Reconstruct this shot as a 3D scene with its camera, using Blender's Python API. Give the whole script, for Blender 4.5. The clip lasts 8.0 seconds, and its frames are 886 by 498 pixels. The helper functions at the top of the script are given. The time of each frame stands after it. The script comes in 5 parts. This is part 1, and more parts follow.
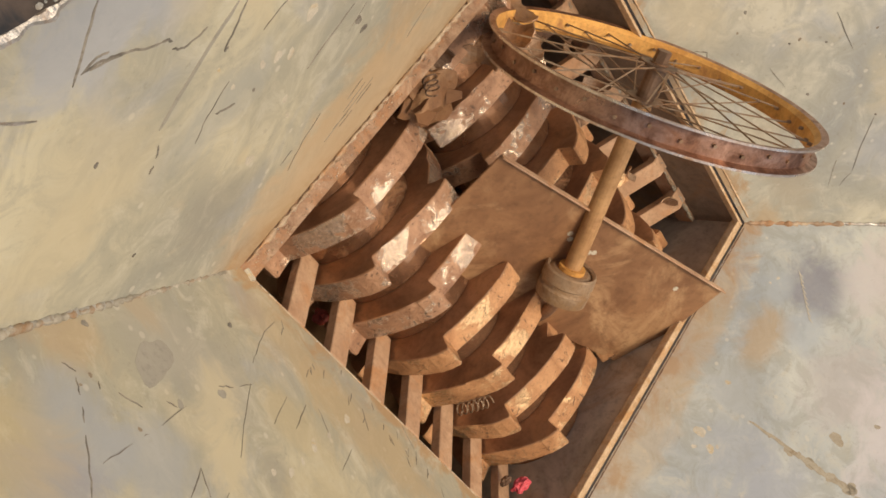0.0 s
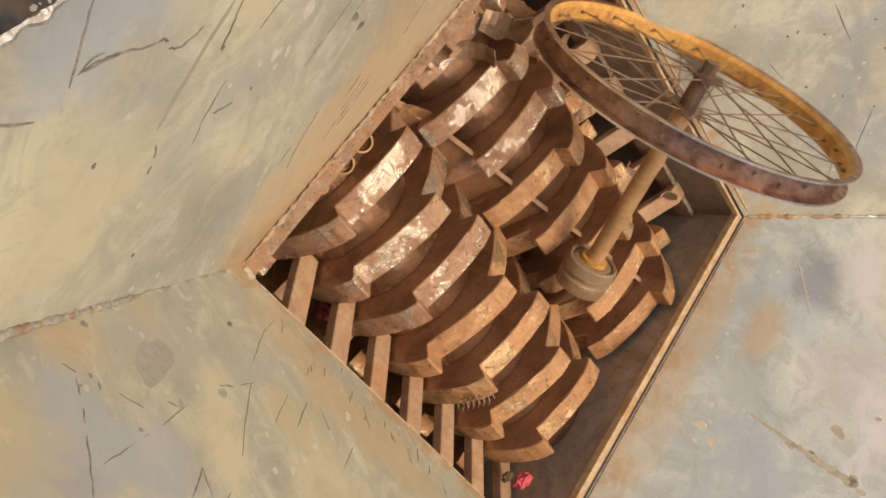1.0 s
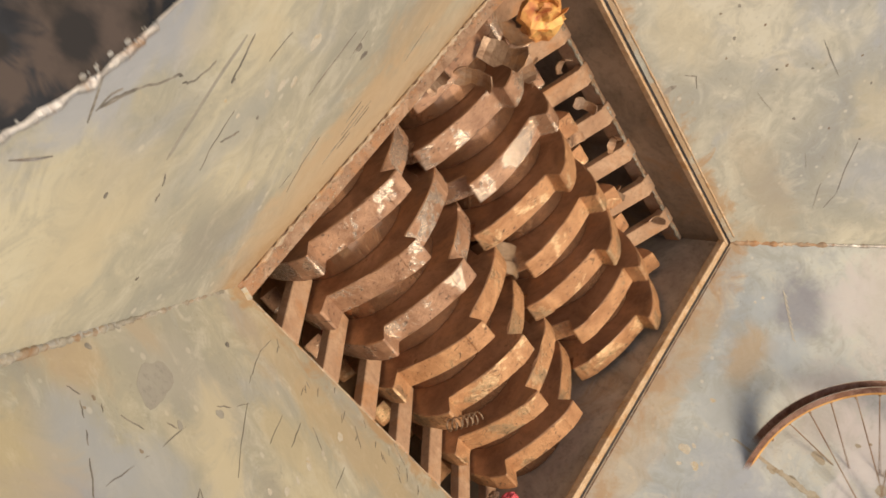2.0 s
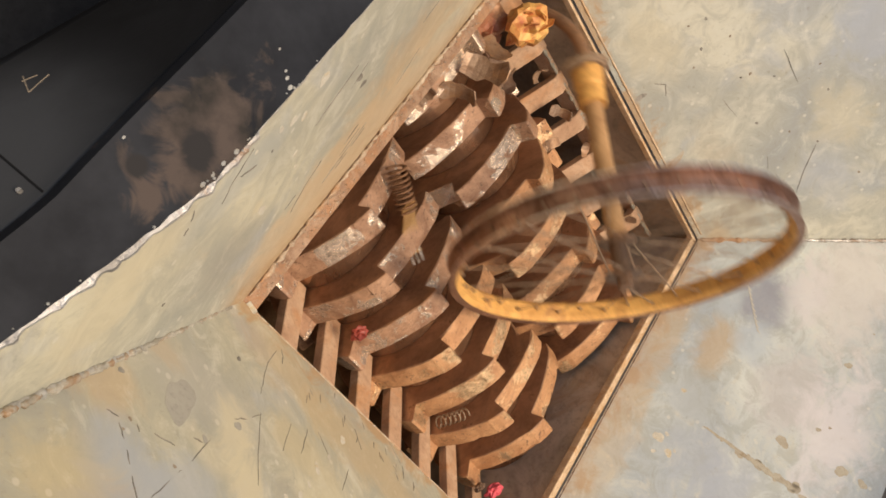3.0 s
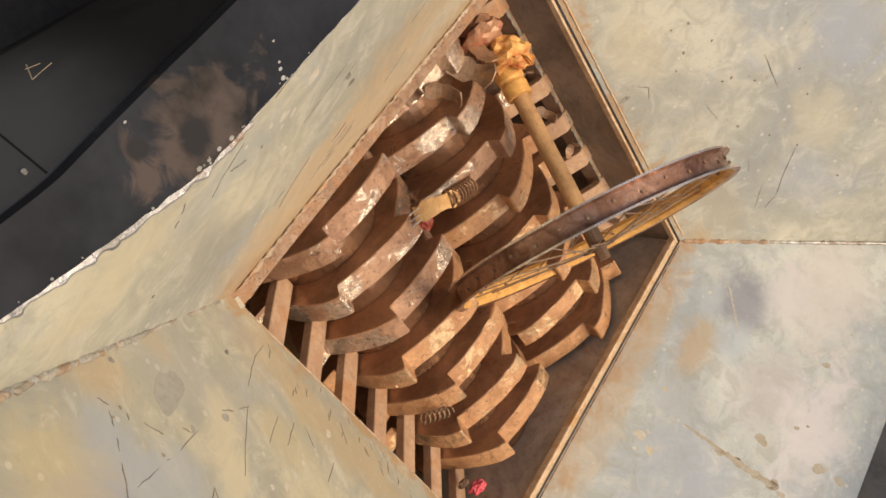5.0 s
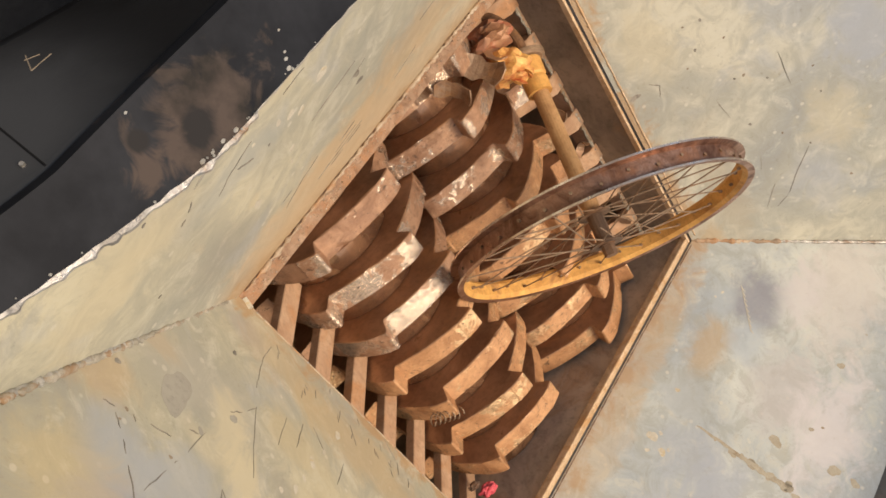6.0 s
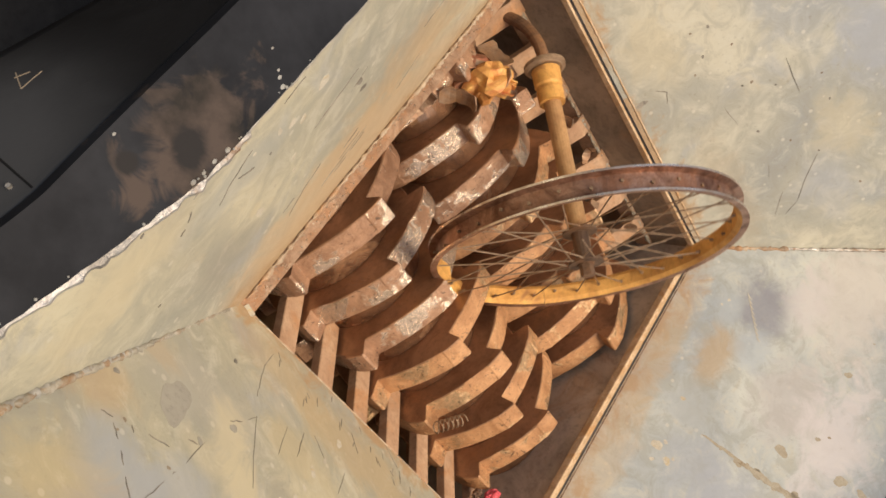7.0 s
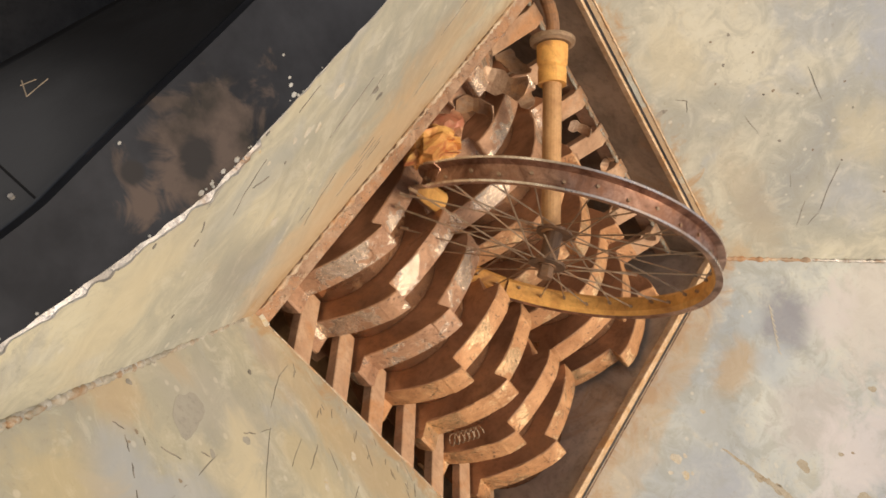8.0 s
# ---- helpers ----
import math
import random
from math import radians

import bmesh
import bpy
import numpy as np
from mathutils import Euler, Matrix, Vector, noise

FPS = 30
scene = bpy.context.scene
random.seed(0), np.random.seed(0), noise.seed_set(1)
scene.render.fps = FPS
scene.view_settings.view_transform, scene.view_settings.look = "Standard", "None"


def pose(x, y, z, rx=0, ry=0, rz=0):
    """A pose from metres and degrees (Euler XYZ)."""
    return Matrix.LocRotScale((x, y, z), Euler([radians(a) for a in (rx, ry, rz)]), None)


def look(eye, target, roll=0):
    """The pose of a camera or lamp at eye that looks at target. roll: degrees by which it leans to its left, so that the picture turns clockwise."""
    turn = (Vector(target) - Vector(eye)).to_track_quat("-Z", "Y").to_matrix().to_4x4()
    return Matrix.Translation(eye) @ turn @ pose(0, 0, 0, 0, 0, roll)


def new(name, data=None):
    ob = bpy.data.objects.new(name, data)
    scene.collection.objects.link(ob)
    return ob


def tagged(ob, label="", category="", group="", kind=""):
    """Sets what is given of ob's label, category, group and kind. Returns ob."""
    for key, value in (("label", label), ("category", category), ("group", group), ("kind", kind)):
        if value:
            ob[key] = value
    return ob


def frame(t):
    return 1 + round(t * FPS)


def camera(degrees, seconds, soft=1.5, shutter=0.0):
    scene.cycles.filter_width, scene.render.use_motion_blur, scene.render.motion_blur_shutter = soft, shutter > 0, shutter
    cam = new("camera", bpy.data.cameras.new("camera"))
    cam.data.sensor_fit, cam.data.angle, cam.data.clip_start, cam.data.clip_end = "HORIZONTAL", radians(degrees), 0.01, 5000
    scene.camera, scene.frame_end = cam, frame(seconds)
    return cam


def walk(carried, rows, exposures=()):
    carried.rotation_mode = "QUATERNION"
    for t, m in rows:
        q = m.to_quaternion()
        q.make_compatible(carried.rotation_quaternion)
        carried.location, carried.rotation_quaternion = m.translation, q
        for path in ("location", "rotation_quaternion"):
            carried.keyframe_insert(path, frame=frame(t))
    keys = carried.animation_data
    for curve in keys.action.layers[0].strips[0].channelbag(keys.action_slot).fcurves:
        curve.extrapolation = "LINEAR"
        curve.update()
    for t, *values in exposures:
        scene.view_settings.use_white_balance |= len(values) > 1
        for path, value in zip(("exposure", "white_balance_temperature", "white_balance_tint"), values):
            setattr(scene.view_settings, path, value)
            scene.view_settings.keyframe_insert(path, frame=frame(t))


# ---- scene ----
cam = camera(55.33, 8.0, soft=1.6, shutter=0.5)
PATH = [
    (0.0, (-0.494, -0.2515, 1.0685), (0.3383, 0.3375, -0.1644), 97.99),
    (0.5, (-0.491, -0.2465, 1.0685), (0.3462, 0.3336, -0.1654), 97.94),
    (1.0, (-0.494, -0.2499, 1.0678), (0.3437, 0.3335, -0.1642), 97.77),
    (1.5, (-0.4954, -0.2586, 1.0667), (0.3375, 0.3385, -0.162), 97.41),
    (2.0, (-0.527, -0.2494, 1.0731), (0.3139, 0.363, -0.1426), 98.2),
    (2.2, (-0.5508, -0.2508, 1.0809), (0.2983, 0.3752, -0.1221), 98.02),
    (3.3, (-0.626, -0.2787, 1.0948), (0.2822, 0.3464, -0.0647), 98.03),
    (3.5, (-0.6207, -0.2815, 1.0984), (0.2878, 0.3425, -0.0614), 98.05),
    (4.0, (-0.6184, -0.2774, 1.1029), (0.2899, 0.3604, -0.0496), 98.28),
    (4.5, (-0.6268, -0.2875, 1.1115), (0.2839, 0.3616, -0.0327), 98.07),
    (6.0, (-0.6143, -0.2845, 1.0983), (0.2832, 0.3567, -0.0607), 97.78),
    (6.5, (-0.613, -0.2814, 1.0973), (0.2785, 0.3592, -0.0667), 97.78),
    (7.0, (-0.614, -0.2695, 1.0956), (0.2755, 0.3651, -0.0732), 98.22),
    (7.5, (-0.6136, -0.2625, 1.0904), (0.2654, 0.3662, -0.0894), 98.45),
    (8.0, (-0.6069, -0.2618, 1.0852), (0.2551, 0.3682, -0.1065), 97.93),
]
walk(cam, [(t, look(eye, target, roll)) for t, eye, target, roll in PATH], exposures=[(0, 0.04, 7250, 10), (1.5, 0.04, 7250, 10), (2.2, 0.14, 7120, 10), (3.3, 0.22, 7000, 10), (8, 0.22, 7120, 10)])

# ---- light ----
world = bpy.data.worlds.new("sky")
scene.world = world
world.use_nodes = True
wn = world.node_tree
sky = wn.nodes.new("ShaderNodeTexSky")
sky.sky_type = "NISHITA"
sky.sun_disc = False
sky.sun_elevation, sky.sun_rotation = radians(80), radians(130)
sky.air_density, sky.dust_density = 1.2, 4.0
wn.nodes["Background"].inputs["Strength"].default_value = 0.11
wn.links.new(sky.outputs["Color"], wn.nodes["Background"].inputs["Color"])
sun = new("sun", bpy.data.lights.new("sun", "SUN"))
sun.data.energy, sun.data.angle, sun.data.color = 2.6, radians(24), (1.0, 0.86, 0.68)
sun.matrix_world = look((0.3, 0.5, 4.0), (0.4, 0.4, 0))

# ---- materials ----
def mat_new(name):
    m = bpy.data.materials.new(name)
    m.use_nodes = True
    nt = m.node_tree
    return m, nt, nt.nodes["Principled BSDF"]


def nd(nt, kind, **kw):
    n = nt.nodes.new(kind)
    for k, v in kw.items():
        if k in n.inputs:
            n.inputs[k].default_value = v
    return n


def noise_node(nt, vec, scale, detail=6.0, rough=0.6, distort=0.0):
    n = nd(nt, "ShaderNodeTexNoise", Scale=scale, Detail=detail, Roughness=rough, Distortion=distort)
    if vec is not None:
        nt.links.new(vec, n.inputs["Vector"])
    return n.outputs["Fac"]


def ramp(nt, fac, stops):
    r = nt.nodes.new("ShaderNodeValToRGB")
    e = r.color_ramp.elements
    while len(e) < len(stops):
        e.new(0.5)
    for el, (pos, col) in zip(e, stops):
        el.position = pos
        el.color = (*col, 1) if len(col) == 3 else (col[0], col[0], col[0], 1)
    nt.links.new(fac, r.inputs["Fac"])
    return r.outputs["Color"]


def mix(nt, fac, a, b):
    m = nt.nodes.new("ShaderNodeMix")
    m.data_type = "RGBA"
    if isinstance(fac, float):
        m.inputs[0].default_value = fac
    else:
        nt.links.new(fac, m.inputs[0])
    for v, s in ((a, m.inputs[6]), (b, m.inputs[7])):
        if isinstance(v, tuple):
            s.default_value = (*v, 1)
        else:
            nt.links.new(v, s)
    return m.outputs[2]


def bump(nt, bsdf, height, strength, dist=0.002):
    b = nd(nt, "ShaderNodeBump", Strength=strength, Distance=dist)
    nt.links.new(height, b.inputs["Height"])
    nt.links.new(b.outputs["Normal"], bsdf.inputs["Normal"])


def coords(nt, kind="Object"):
    return nt.nodes.new("ShaderNodeTexCoord").outputs[kind]


def worn_metal(name, dark, light, rust, rust_amt=0.5, rough=0.45, metal=0.6, scale=18.0, relief=0.5, shift=True):
    """Bare or painted metal with worn, stained and rusty areas at two scales."""
    m, nt, b = mat_new(name)
    vec = coords(nt)
    if shift:
        oi = nt.nodes.new("ShaderNodeObjectInfo")
        add = nt.nodes.new("ShaderNodeVectorMath")
        mul = nt.nodes.new("ShaderNodeMath")
        mul.operation = "MULTIPLY"
        mul.inputs[1].default_value = 7.0
        nt.links.new(oi.outputs["Random"], mul.inputs[0])
        nt.links.new(vec, add.inputs[0])
        nt.links.new(mul.outputs[0], add.inputs[1])
        vec = add.outputs[0]
    big = noise_node(nt, vec, scale, 5.0, 0.65, 0.6)
    fine = noise_node(nt, vec, scale * 9, 4.0, 0.7)
    c = ramp(nt, big, [(0.36, dark), (0.62, light)])
    rf = ramp(nt, noise_node(nt, vec, scale * 0.6, 7.0, 0.7, 1.2), [(0.62 - 0.3 * rust_amt, (0.0,)), (0.72 - 0.2 * rust_amt, (1.0,))])
    c = mix(nt, rf, c, rust)
    c = mix(nt, ramp(nt, fine, [(0.5, (0.0,)), (0.8, (0.55,))]), c, tuple(0.45 * v for v in dark))
    nt.links.new(c, b.inputs["Base Color"])
    nt.links.new(ramp(nt, big, [(0.3, (min(1, rough + 0.25),)), (0.7, (rough,))]), b.inputs["Roughness"])
    mt = nt.nodes.new("ShaderNodeMapRange")
    mt.inputs["To Min"].default_value, mt.inputs["To Max"].default_value = metal, metal * 0.25
    nt.links.new(rf, mt.inputs["Value"])
    nt.links.new(mt.outputs[0], b.inputs["Metallic"])
    bump(nt, b, fine, relief, 0.0015)
    return m


def cutter_steel(name, dust, tan, bare, amount, rough):
    """Hard steel under caked dust: the dust is knocked off in crisp chips, with dark pits."""
    m, nt, b = mat_new(name)
    vec = coords(nt)
    oi = nt.nodes.new("ShaderNodeObjectInfo")
    mul = nt.nodes.new("ShaderNodeMath")
    mul.operation, mul.inputs[1].default_value = "MULTIPLY", 7.0
    add = nt.nodes.new("ShaderNodeVectorMath")
    nt.links.new(oi.outputs["Random"], mul.inputs[0])
    nt.links.new(vec, add.inputs[0])
    nt.links.new(mul.outputs[0], add.inputs[1])
    vec = add.outputs[0]
    big = noise_node(nt, vec, 13.0, 3.0, 0.55, 0.5)
    mid = noise_node(nt, vec, 38.0, 8.0, 0.72, 1.6)
    fine = noise_node(nt, vec, 150.0, 5.0, 0.7)
    c = ramp(nt, noise_node(nt, vec, 20.0, 6.0, 0.65, 0.8), [(0.34, dust), (0.64, tan)])
    c = mix(nt, ramp(nt, fine, [(0.52, (0.0,)), (0.72, (0.5,))]), c, tuple(0.5 * v for v in dust))
    # where the dust is off
    s = nt.nodes.new("ShaderNodeMath")
    s.operation, s.inputs[1].default_value = "MULTIPLY_ADD", 1.6
    nt.links.new(big, s.inputs[0])
    nt.links.new(mid, s.inputs[2])
    hlf = nt.nodes.new("ShaderNodeMath")
    hlf.operation, hlf.inputs[1].default_value = "MULTIPLY", 0.4
    nt.links.new(s.outputs[0], hlf.inputs[0])
    chip = ramp(nt, hlf.outputs[0], [(0.60 - 0.12 * amount, (0.0,)), (0.625 - 0.12 * amount, (1.0,))])
    c = mix(nt, chip, c, ramp(nt, fine, [(0.35, tuple(0.6 * v for v in bare)), (0.6, bare)]))
    pit = ramp(nt, noise_node(nt, vec, 62.0, 4.0, 0.6, 2.0), [(0.35, (0.85,)), (0.38, (0.0,))])
    c = mix(nt, pit, c, (0.09, 0.05, 0.03))
    nt.links.new(c, b.inputs["Base Color"])
    nt.links.new(ramp(nt, chip, [(0.0, (rough + 0.25,)), (1.0, (rough,))]), b.inputs["Roughness"])
    nt.links.new(ramp(nt, chip, [(0.0, (0.08,)), (1.0, (0.75,))]), b.inputs["Metallic"])
    hgt = nt.nodes.new("ShaderNodeMath")
    hgt.operation, hgt.inputs[1].default_value = "MULTIPLY_ADD", 2.0
    nt.links.new(mid, hgt.inputs[0])
    nt.links.new(fine, hgt.inputs[2])
    bump(nt, b, hgt.outputs[0], 0.75, 0.002)
    return m


M_LUG = cutter_steel("chipped_cutter_steel", (0.26, 0.132, 0.075), (0.50, 0.29, 0.178), (0.84, 0.67, 0.52), 0.6, 0.2)
M_LUG2 = cutter_steel("dusty_cutter_steel", (0.39, 0.185, 0.082), (0.62, 0.34, 0.17), (0.84, 0.57, 0.33), 0.34, 0.3)
# Disc and spacer tones are raised: the pit's dust haze is in the colour.
M_DISC = worn_metal("dusty_hazy_disc_side", (0.27, 0.142, 0.08), (0.50, 0.285, 0.168), (0.47, 0.235, 0.115), 0.35, 0.25, 0.35, 9, 0.2)
M_SPACER = worn_metal("rubbed_spacer", (0.28, 0.15, 0.088), (0.5, 0.295, 0.18), (0.36, 0.185, 0.095), 0.2, 0.08, 0.8, 12, 0.1)
M_FINGER = worn_metal("dusty_comb_steel", (0.42, 0.25, 0.152), (0.58, 0.385, 0.25), (0.49, 0.255, 0.125), 0.35, 0.6, 0.1, 12, 0.4)
# Chamber steel lifted for pit haze, with a shaded darker copy for the north.
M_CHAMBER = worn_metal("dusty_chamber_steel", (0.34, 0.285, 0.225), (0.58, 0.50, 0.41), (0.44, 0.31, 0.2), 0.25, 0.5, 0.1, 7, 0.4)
M_CHAMBER_SHADE = worn_metal("shaded_chamber_steel", (0.2, 0.15, 0.105), (0.36, 0.275, 0.2), (0.3, 0.185, 0.1), 0.3, 0.5, 0.15, 7, 0.4)
M_WSTRIP = worn_metal("red_rust_strip", (0.24, 0.135, 0.08), (0.42, 0.28, 0.185), (0.36, 0.18, 0.085), 0.55, 0.45, 0.25, 30, 1.0)
M_ESTRIP = worn_metal("tan_strip", (0.46, 0.31, 0.18), (0.66, 0.48, 0.31), (0.5, 0.28, 0.12), 0.4, 0.5, 0.15, 26, 0.8)
M_STRIP = worn_metal("rusty_edge_steel", (0.34, 0.24, 0.16), (0.55, 0.44, 0.32), (0.42, 0.22, 0.10), 0.45, 0.5, 0.2, 26, 0.9)
M_RIMDARK = worn_metal("dark_rim_steel", (0.15, 0.07, 0.043), (0.46, 0.27, 0.19), (0.26, 0.115, 0.06), 0.45, 0.25, 0.75, 24, 0.3)
M_YELLOW = worn_metal("dusty_yellow_rim", (0.56, 0.275, 0.075), (0.82, 0.45, 0.13), (0.42, 0.19, 0.065), 0.3, 0.5, 0.15, 18, 0.3)
M_TUBE = worn_metal("ochre_tube", (0.38, 0.205, 0.088), (0.54, 0.315, 0.145), (0.32, 0.16, 0.07), 0.35, 0.5, 0.15, 14, 0.3)
M_SPOKE = worn_metal("dull_spoke_steel", (0.22, 0.14, 0.085), (0.4, 0.29, 0.2), (0.3, 0.16, 0.08), 0.4, 0.4, 0.5, 20, 0.1)
M_HUB = worn_metal("greasy_hub", (0.10, 0.062, 0.043), (0.23, 0.145, 0.095), (0.2, 0.1, 0.05), 0.4, 0.4, 0.5, 20, 0.3)
M_COLLAR = worn_metal("grey_brown_casting", (0.22, 0.14, 0.085), (0.4, 0.28, 0.18), (0.26, 0.15, 0.07), 0.45, 0.5, 0.3, 18, 0.5)
M_ROD = worn_metal("brown_rod", (0.14, 0.075, 0.045), (0.26, 0.15, 0.095), (0.3, 0.15, 0.07), 0.4, 0.45, 0.3, 20, 0.3)
M_LIP = worn_metal("bright_worn_lip", (0.55, 0.42, 0.32), (0.88, 0.78, 0.68), (0.45, 0.27, 0.16), 0.2, 0.18, 0.85, 30, 0.2)
M_PLATE = worn_metal("rust_brown_sheet", (0.2, 0.095, 0.045), (0.32, 0.165, 0.08), (0.42, 0.25, 0.13), 0.3, 0.45, 0.15, 8, 0.3)
M_BLACK = worn_metal("black_painted_steel", (0.008, 0.008, 0.009), (0.018, 0.018, 0.019), (0.025, 0.02, 0.017), 0.25, 0.7, 0.1, 5, 0.3)
M_BLACK.node_tree.nodes["Principled BSDF"].inputs["Specular IOR Level"].default_value = 0.12


def burnt_rim():
    """Black paint with one brown patch where the welding burnt it off."""
    m, nt, b = mat_new("burnt_black_paint")
    vec = coords(nt)
    sub = nt.nodes.new("ShaderNodeVectorMath")
    sub.operation = "SUBTRACT"
    sub.inputs[1].default_value = (-0.487, -0.135, 0.718)
    nt.links.new(vec, sub.inputs[0])
    div = nt.nodes.new("ShaderNodeVectorMath")
    div.operation = "DIVIDE"
    div.inputs[1].default_value = (0.03, 0.052, 1)
    nt.links.new(sub.outputs[0], div.inputs[0])
    ln = nt.nodes.new("ShaderNodeVectorMath")
    ln.operation = "LENGTH"
    nt.links.new(div.outputs[0], ln.inputs[0])
    n = noise_node(nt, vec, 34.0, 5.0, 0.6, 1.2)
    add = nt.nodes.new("ShaderNodeMath")
    add.operation, add.inputs[1].default_value = "MULTIPLY_ADD", 2.4
    nt.links.new(n, add.inputs[0])
    nt.links.new(ln.outputs["Value"], add.inputs[2])
    mr = nt.nodes.new("ShaderNodeMapRange")
    mr.interpolation_type = "SMOOTHSTEP"
    mr.inputs["From Min"].default_value, mr.inputs["From Max"].default_value = 2.12, 1.75
    nt.links.new(add.outputs[0], mr.inputs["Value"])
    base = ramp(nt, noise_node(nt, vec, 20.0, 5.0, 0.6), [(0.4, (0.008, 0.009, 0.012)), (0.65, (0.02, 0.0215, 0.026))])
    c = mix(nt, mr.outputs[0], base, ramp(nt, noise_node(nt, vec, 40.0), [(0.36, (0.024, 0.020, 0.017)), (0.6, (0.072, 0.053, 0.044))]))
    for at, rad in (((-0.484, -0.139, 0.718), 0.0105), ((-0.5, -0.165, 0.718), 0.006)):
        off = nt.nodes.new("ShaderNodeVectorMath")
        off.operation, off.inputs[1].default_value = "DISTANCE", at
        nt.links.new(vec, off.inputs[0])
        far = nt.nodes.new("ShaderNodeMath")
        far.operation, far.inputs[1].default_value = "MULTIPLY_ADD", rad * 1.6
        nt.links.new(n, far.inputs[0])
        nt.links.new(off.outputs["Value"], far.inputs[2])
        core = nt.nodes.new("ShaderNodeMapRange")
        core.interpolation_type = "SMOOTHSTEP"
        core.inputs["From Min"].default_value, core.inputs["From Max"].default_value = rad * 2.0, rad * 1.5
        nt.links.new(far.outputs[0], core.inputs["Value"])
        c = mix(nt, core.outputs[0], c, (0.02, 0.018, 0.018))
    nt.links.new(c, b.inputs["Base Color"])
    b.inputs["Roughness"].default_value = 0.6
    b.inputs["Specular IOR Level"].default_value = 0.15
    bump(nt, b, n, 0.3, 0.001)
    return m


M_RIMW = burnt_rim()


def sheen_panel():
    """Black semi-gloss paint; one grey patch paints the soft reflection on it."""
    m, nt, b = mat_new("sheen_black_panel")
    vec = coords(nt)
    sub = nt.nodes.new("ShaderNodeVectorMath")
    sub.operation, sub.inputs[1].default_value = "SUBTRACT", (-0.535, -0.2, 0.665)
    nt.links.new(vec, sub.inputs[0])
    div = nt.nodes.new("ShaderNodeVectorMath")
    div.operation, div.inputs[1].default_value = "DIVIDE", (0.09, 0.09, 0.10)
    nt.links.new(sub.outputs[0], div.inputs[0])
    ln = nt.nodes.new("ShaderNodeVectorMath")
    ln.operation = "LENGTH"
    nt.links.new(div.outputs[0], ln.inputs[0])
    n = noise_node(nt, vec, 14.0, 4.0, 0.55, 0.8)
    wob = nt.nodes.new("ShaderNodeMath")
    wob.operation, wob.inputs[1].default_value = "MULTIPLY_ADD", 0.7
    nt.links.new(n, wob.inputs[0])
    nt.links.new(ln.outputs["Value"], wob.inputs[2])
    mr = nt.nodes.new("ShaderNodeMapRange")
    mr.interpolation_type = "SMOOTHSTEP"
    mr.inputs["From Min"].default_value, mr.inputs["From Max"].default_value = 1.5, 0.55
    nt.links.new(wob.outputs[0], mr.inputs["Value"])
    c = mix(nt, mr.outputs[0], ramp(nt, n, [(0.4, (0.004, 0.0042, 0.005)), (0.65, (0.009, 0.0095, 0.011))]), (0.05, 0.052, 0.056))
    nt.links.new(c, b.inputs["Base Color"])
    b.inputs["Roughness"].default_value = 0.5
    b.inputs["Specular IOR Level"].default_value = 0.1
    bump(nt, b, noise_node(nt, vec, 160.0, 3.0), 0.15, 0.001)
    return m


M_SCRATCH = worn_metal("dark_scratch", (0.11, 0.10, 0.085), (0.33, 0.3, 0.25), (0.15, 0.11, 0.08), 0.3, 0.6, 0.0, 40, 0.2)
M_DUST = worn_metal("brown_dust", (0.24, 0.14, 0.07), (0.38, 0.23, 0.12), (0.3, 0.17, 0.08), 0.4, 0.9, 0.0, 8, 0.6)
M_SPECK = worn_metal("brown_speck", (0.21, 0.165, 0.115), (0.3, 0.24, 0.17), (0.2, 0.13, 0.08), 0.3, 0.6, 0.0, 40, 0.2)
M_STAIN = worn_metal("oil_stain", (0.38, 0.32, 0.23), (0.47, 0.41, 0.31), (0.3, 0.22, 0.13), 0.3, 0.4, 0.0, 30, 0.1)
M_LEAF = worn_metal("grey_smudge", (0.32, 0.30, 0.25), (0.36, 0.335, 0.28), (0.34, 0.3, 0.24), 0.2, 0.55, 0.0, 12, 0.1)
M_PALE = worn_metal("pale_chip", (0.5, 0.45, 0.36), (0.62, 0.57, 0.46), (0.55, 0.42, 0.22), 0.25, 0.5, 0.0, 40, 0.2)
M_SCRAP = worn_metal("orange_foil_scrap", (0.56, 0.21, 0.06), (0.84, 0.5, 0.16), (0.44, 0.1, 0.04), 0.4, 0.4, 0.15, 25, 0.5)
M_SHRED = worn_metal("torn_sheet_steel", (0.2, 0.11, 0.065), (0.46, 0.32, 0.22), (0.36, 0.19, 0.09), 0.45, 0.32, 0.5, 25, 0.6)
M_FOAM = worn_metal("yellow_foam", (0.62, 0.5, 0.24), (0.82, 0.7, 0.42), (0.7, 0.55, 0.3), 0.3, 0.7, 0.0, 25, 0.3)
M_PINK = worn_metal("pink_plastic", (0.6, 0.06, 0.09), (0.75, 0.13, 0.16), (0.5, 0.08, 0.08), 0.3, 0.4, 0.0, 25, 0.1)
M_RED = worn_metal("dark_red_plastic", (0.2, 0.03, 0.02), (0.34, 0.06, 0.04), (0.22, 0.06, 0.03), 0.3, 0.4, 0.0, 25, 0.1)
M_WAD = worn_metal("torn_brown_sheet", (0.24, 0.11, 0.06), (0.5, 0.27, 0.15), (0.38, 0.13, 0.07), 0.4, 0.4, 0.2, 22, 0.5)
M_BRASS = worn_metal("brassy_strip", (0.38, 0.2, 0.07), (0.58, 0.35, 0.15), (0.4, 0.2, 0.08), 0.3, 0.3, 0.5, 30, 0.3)
M_GREY = sheen_panel()
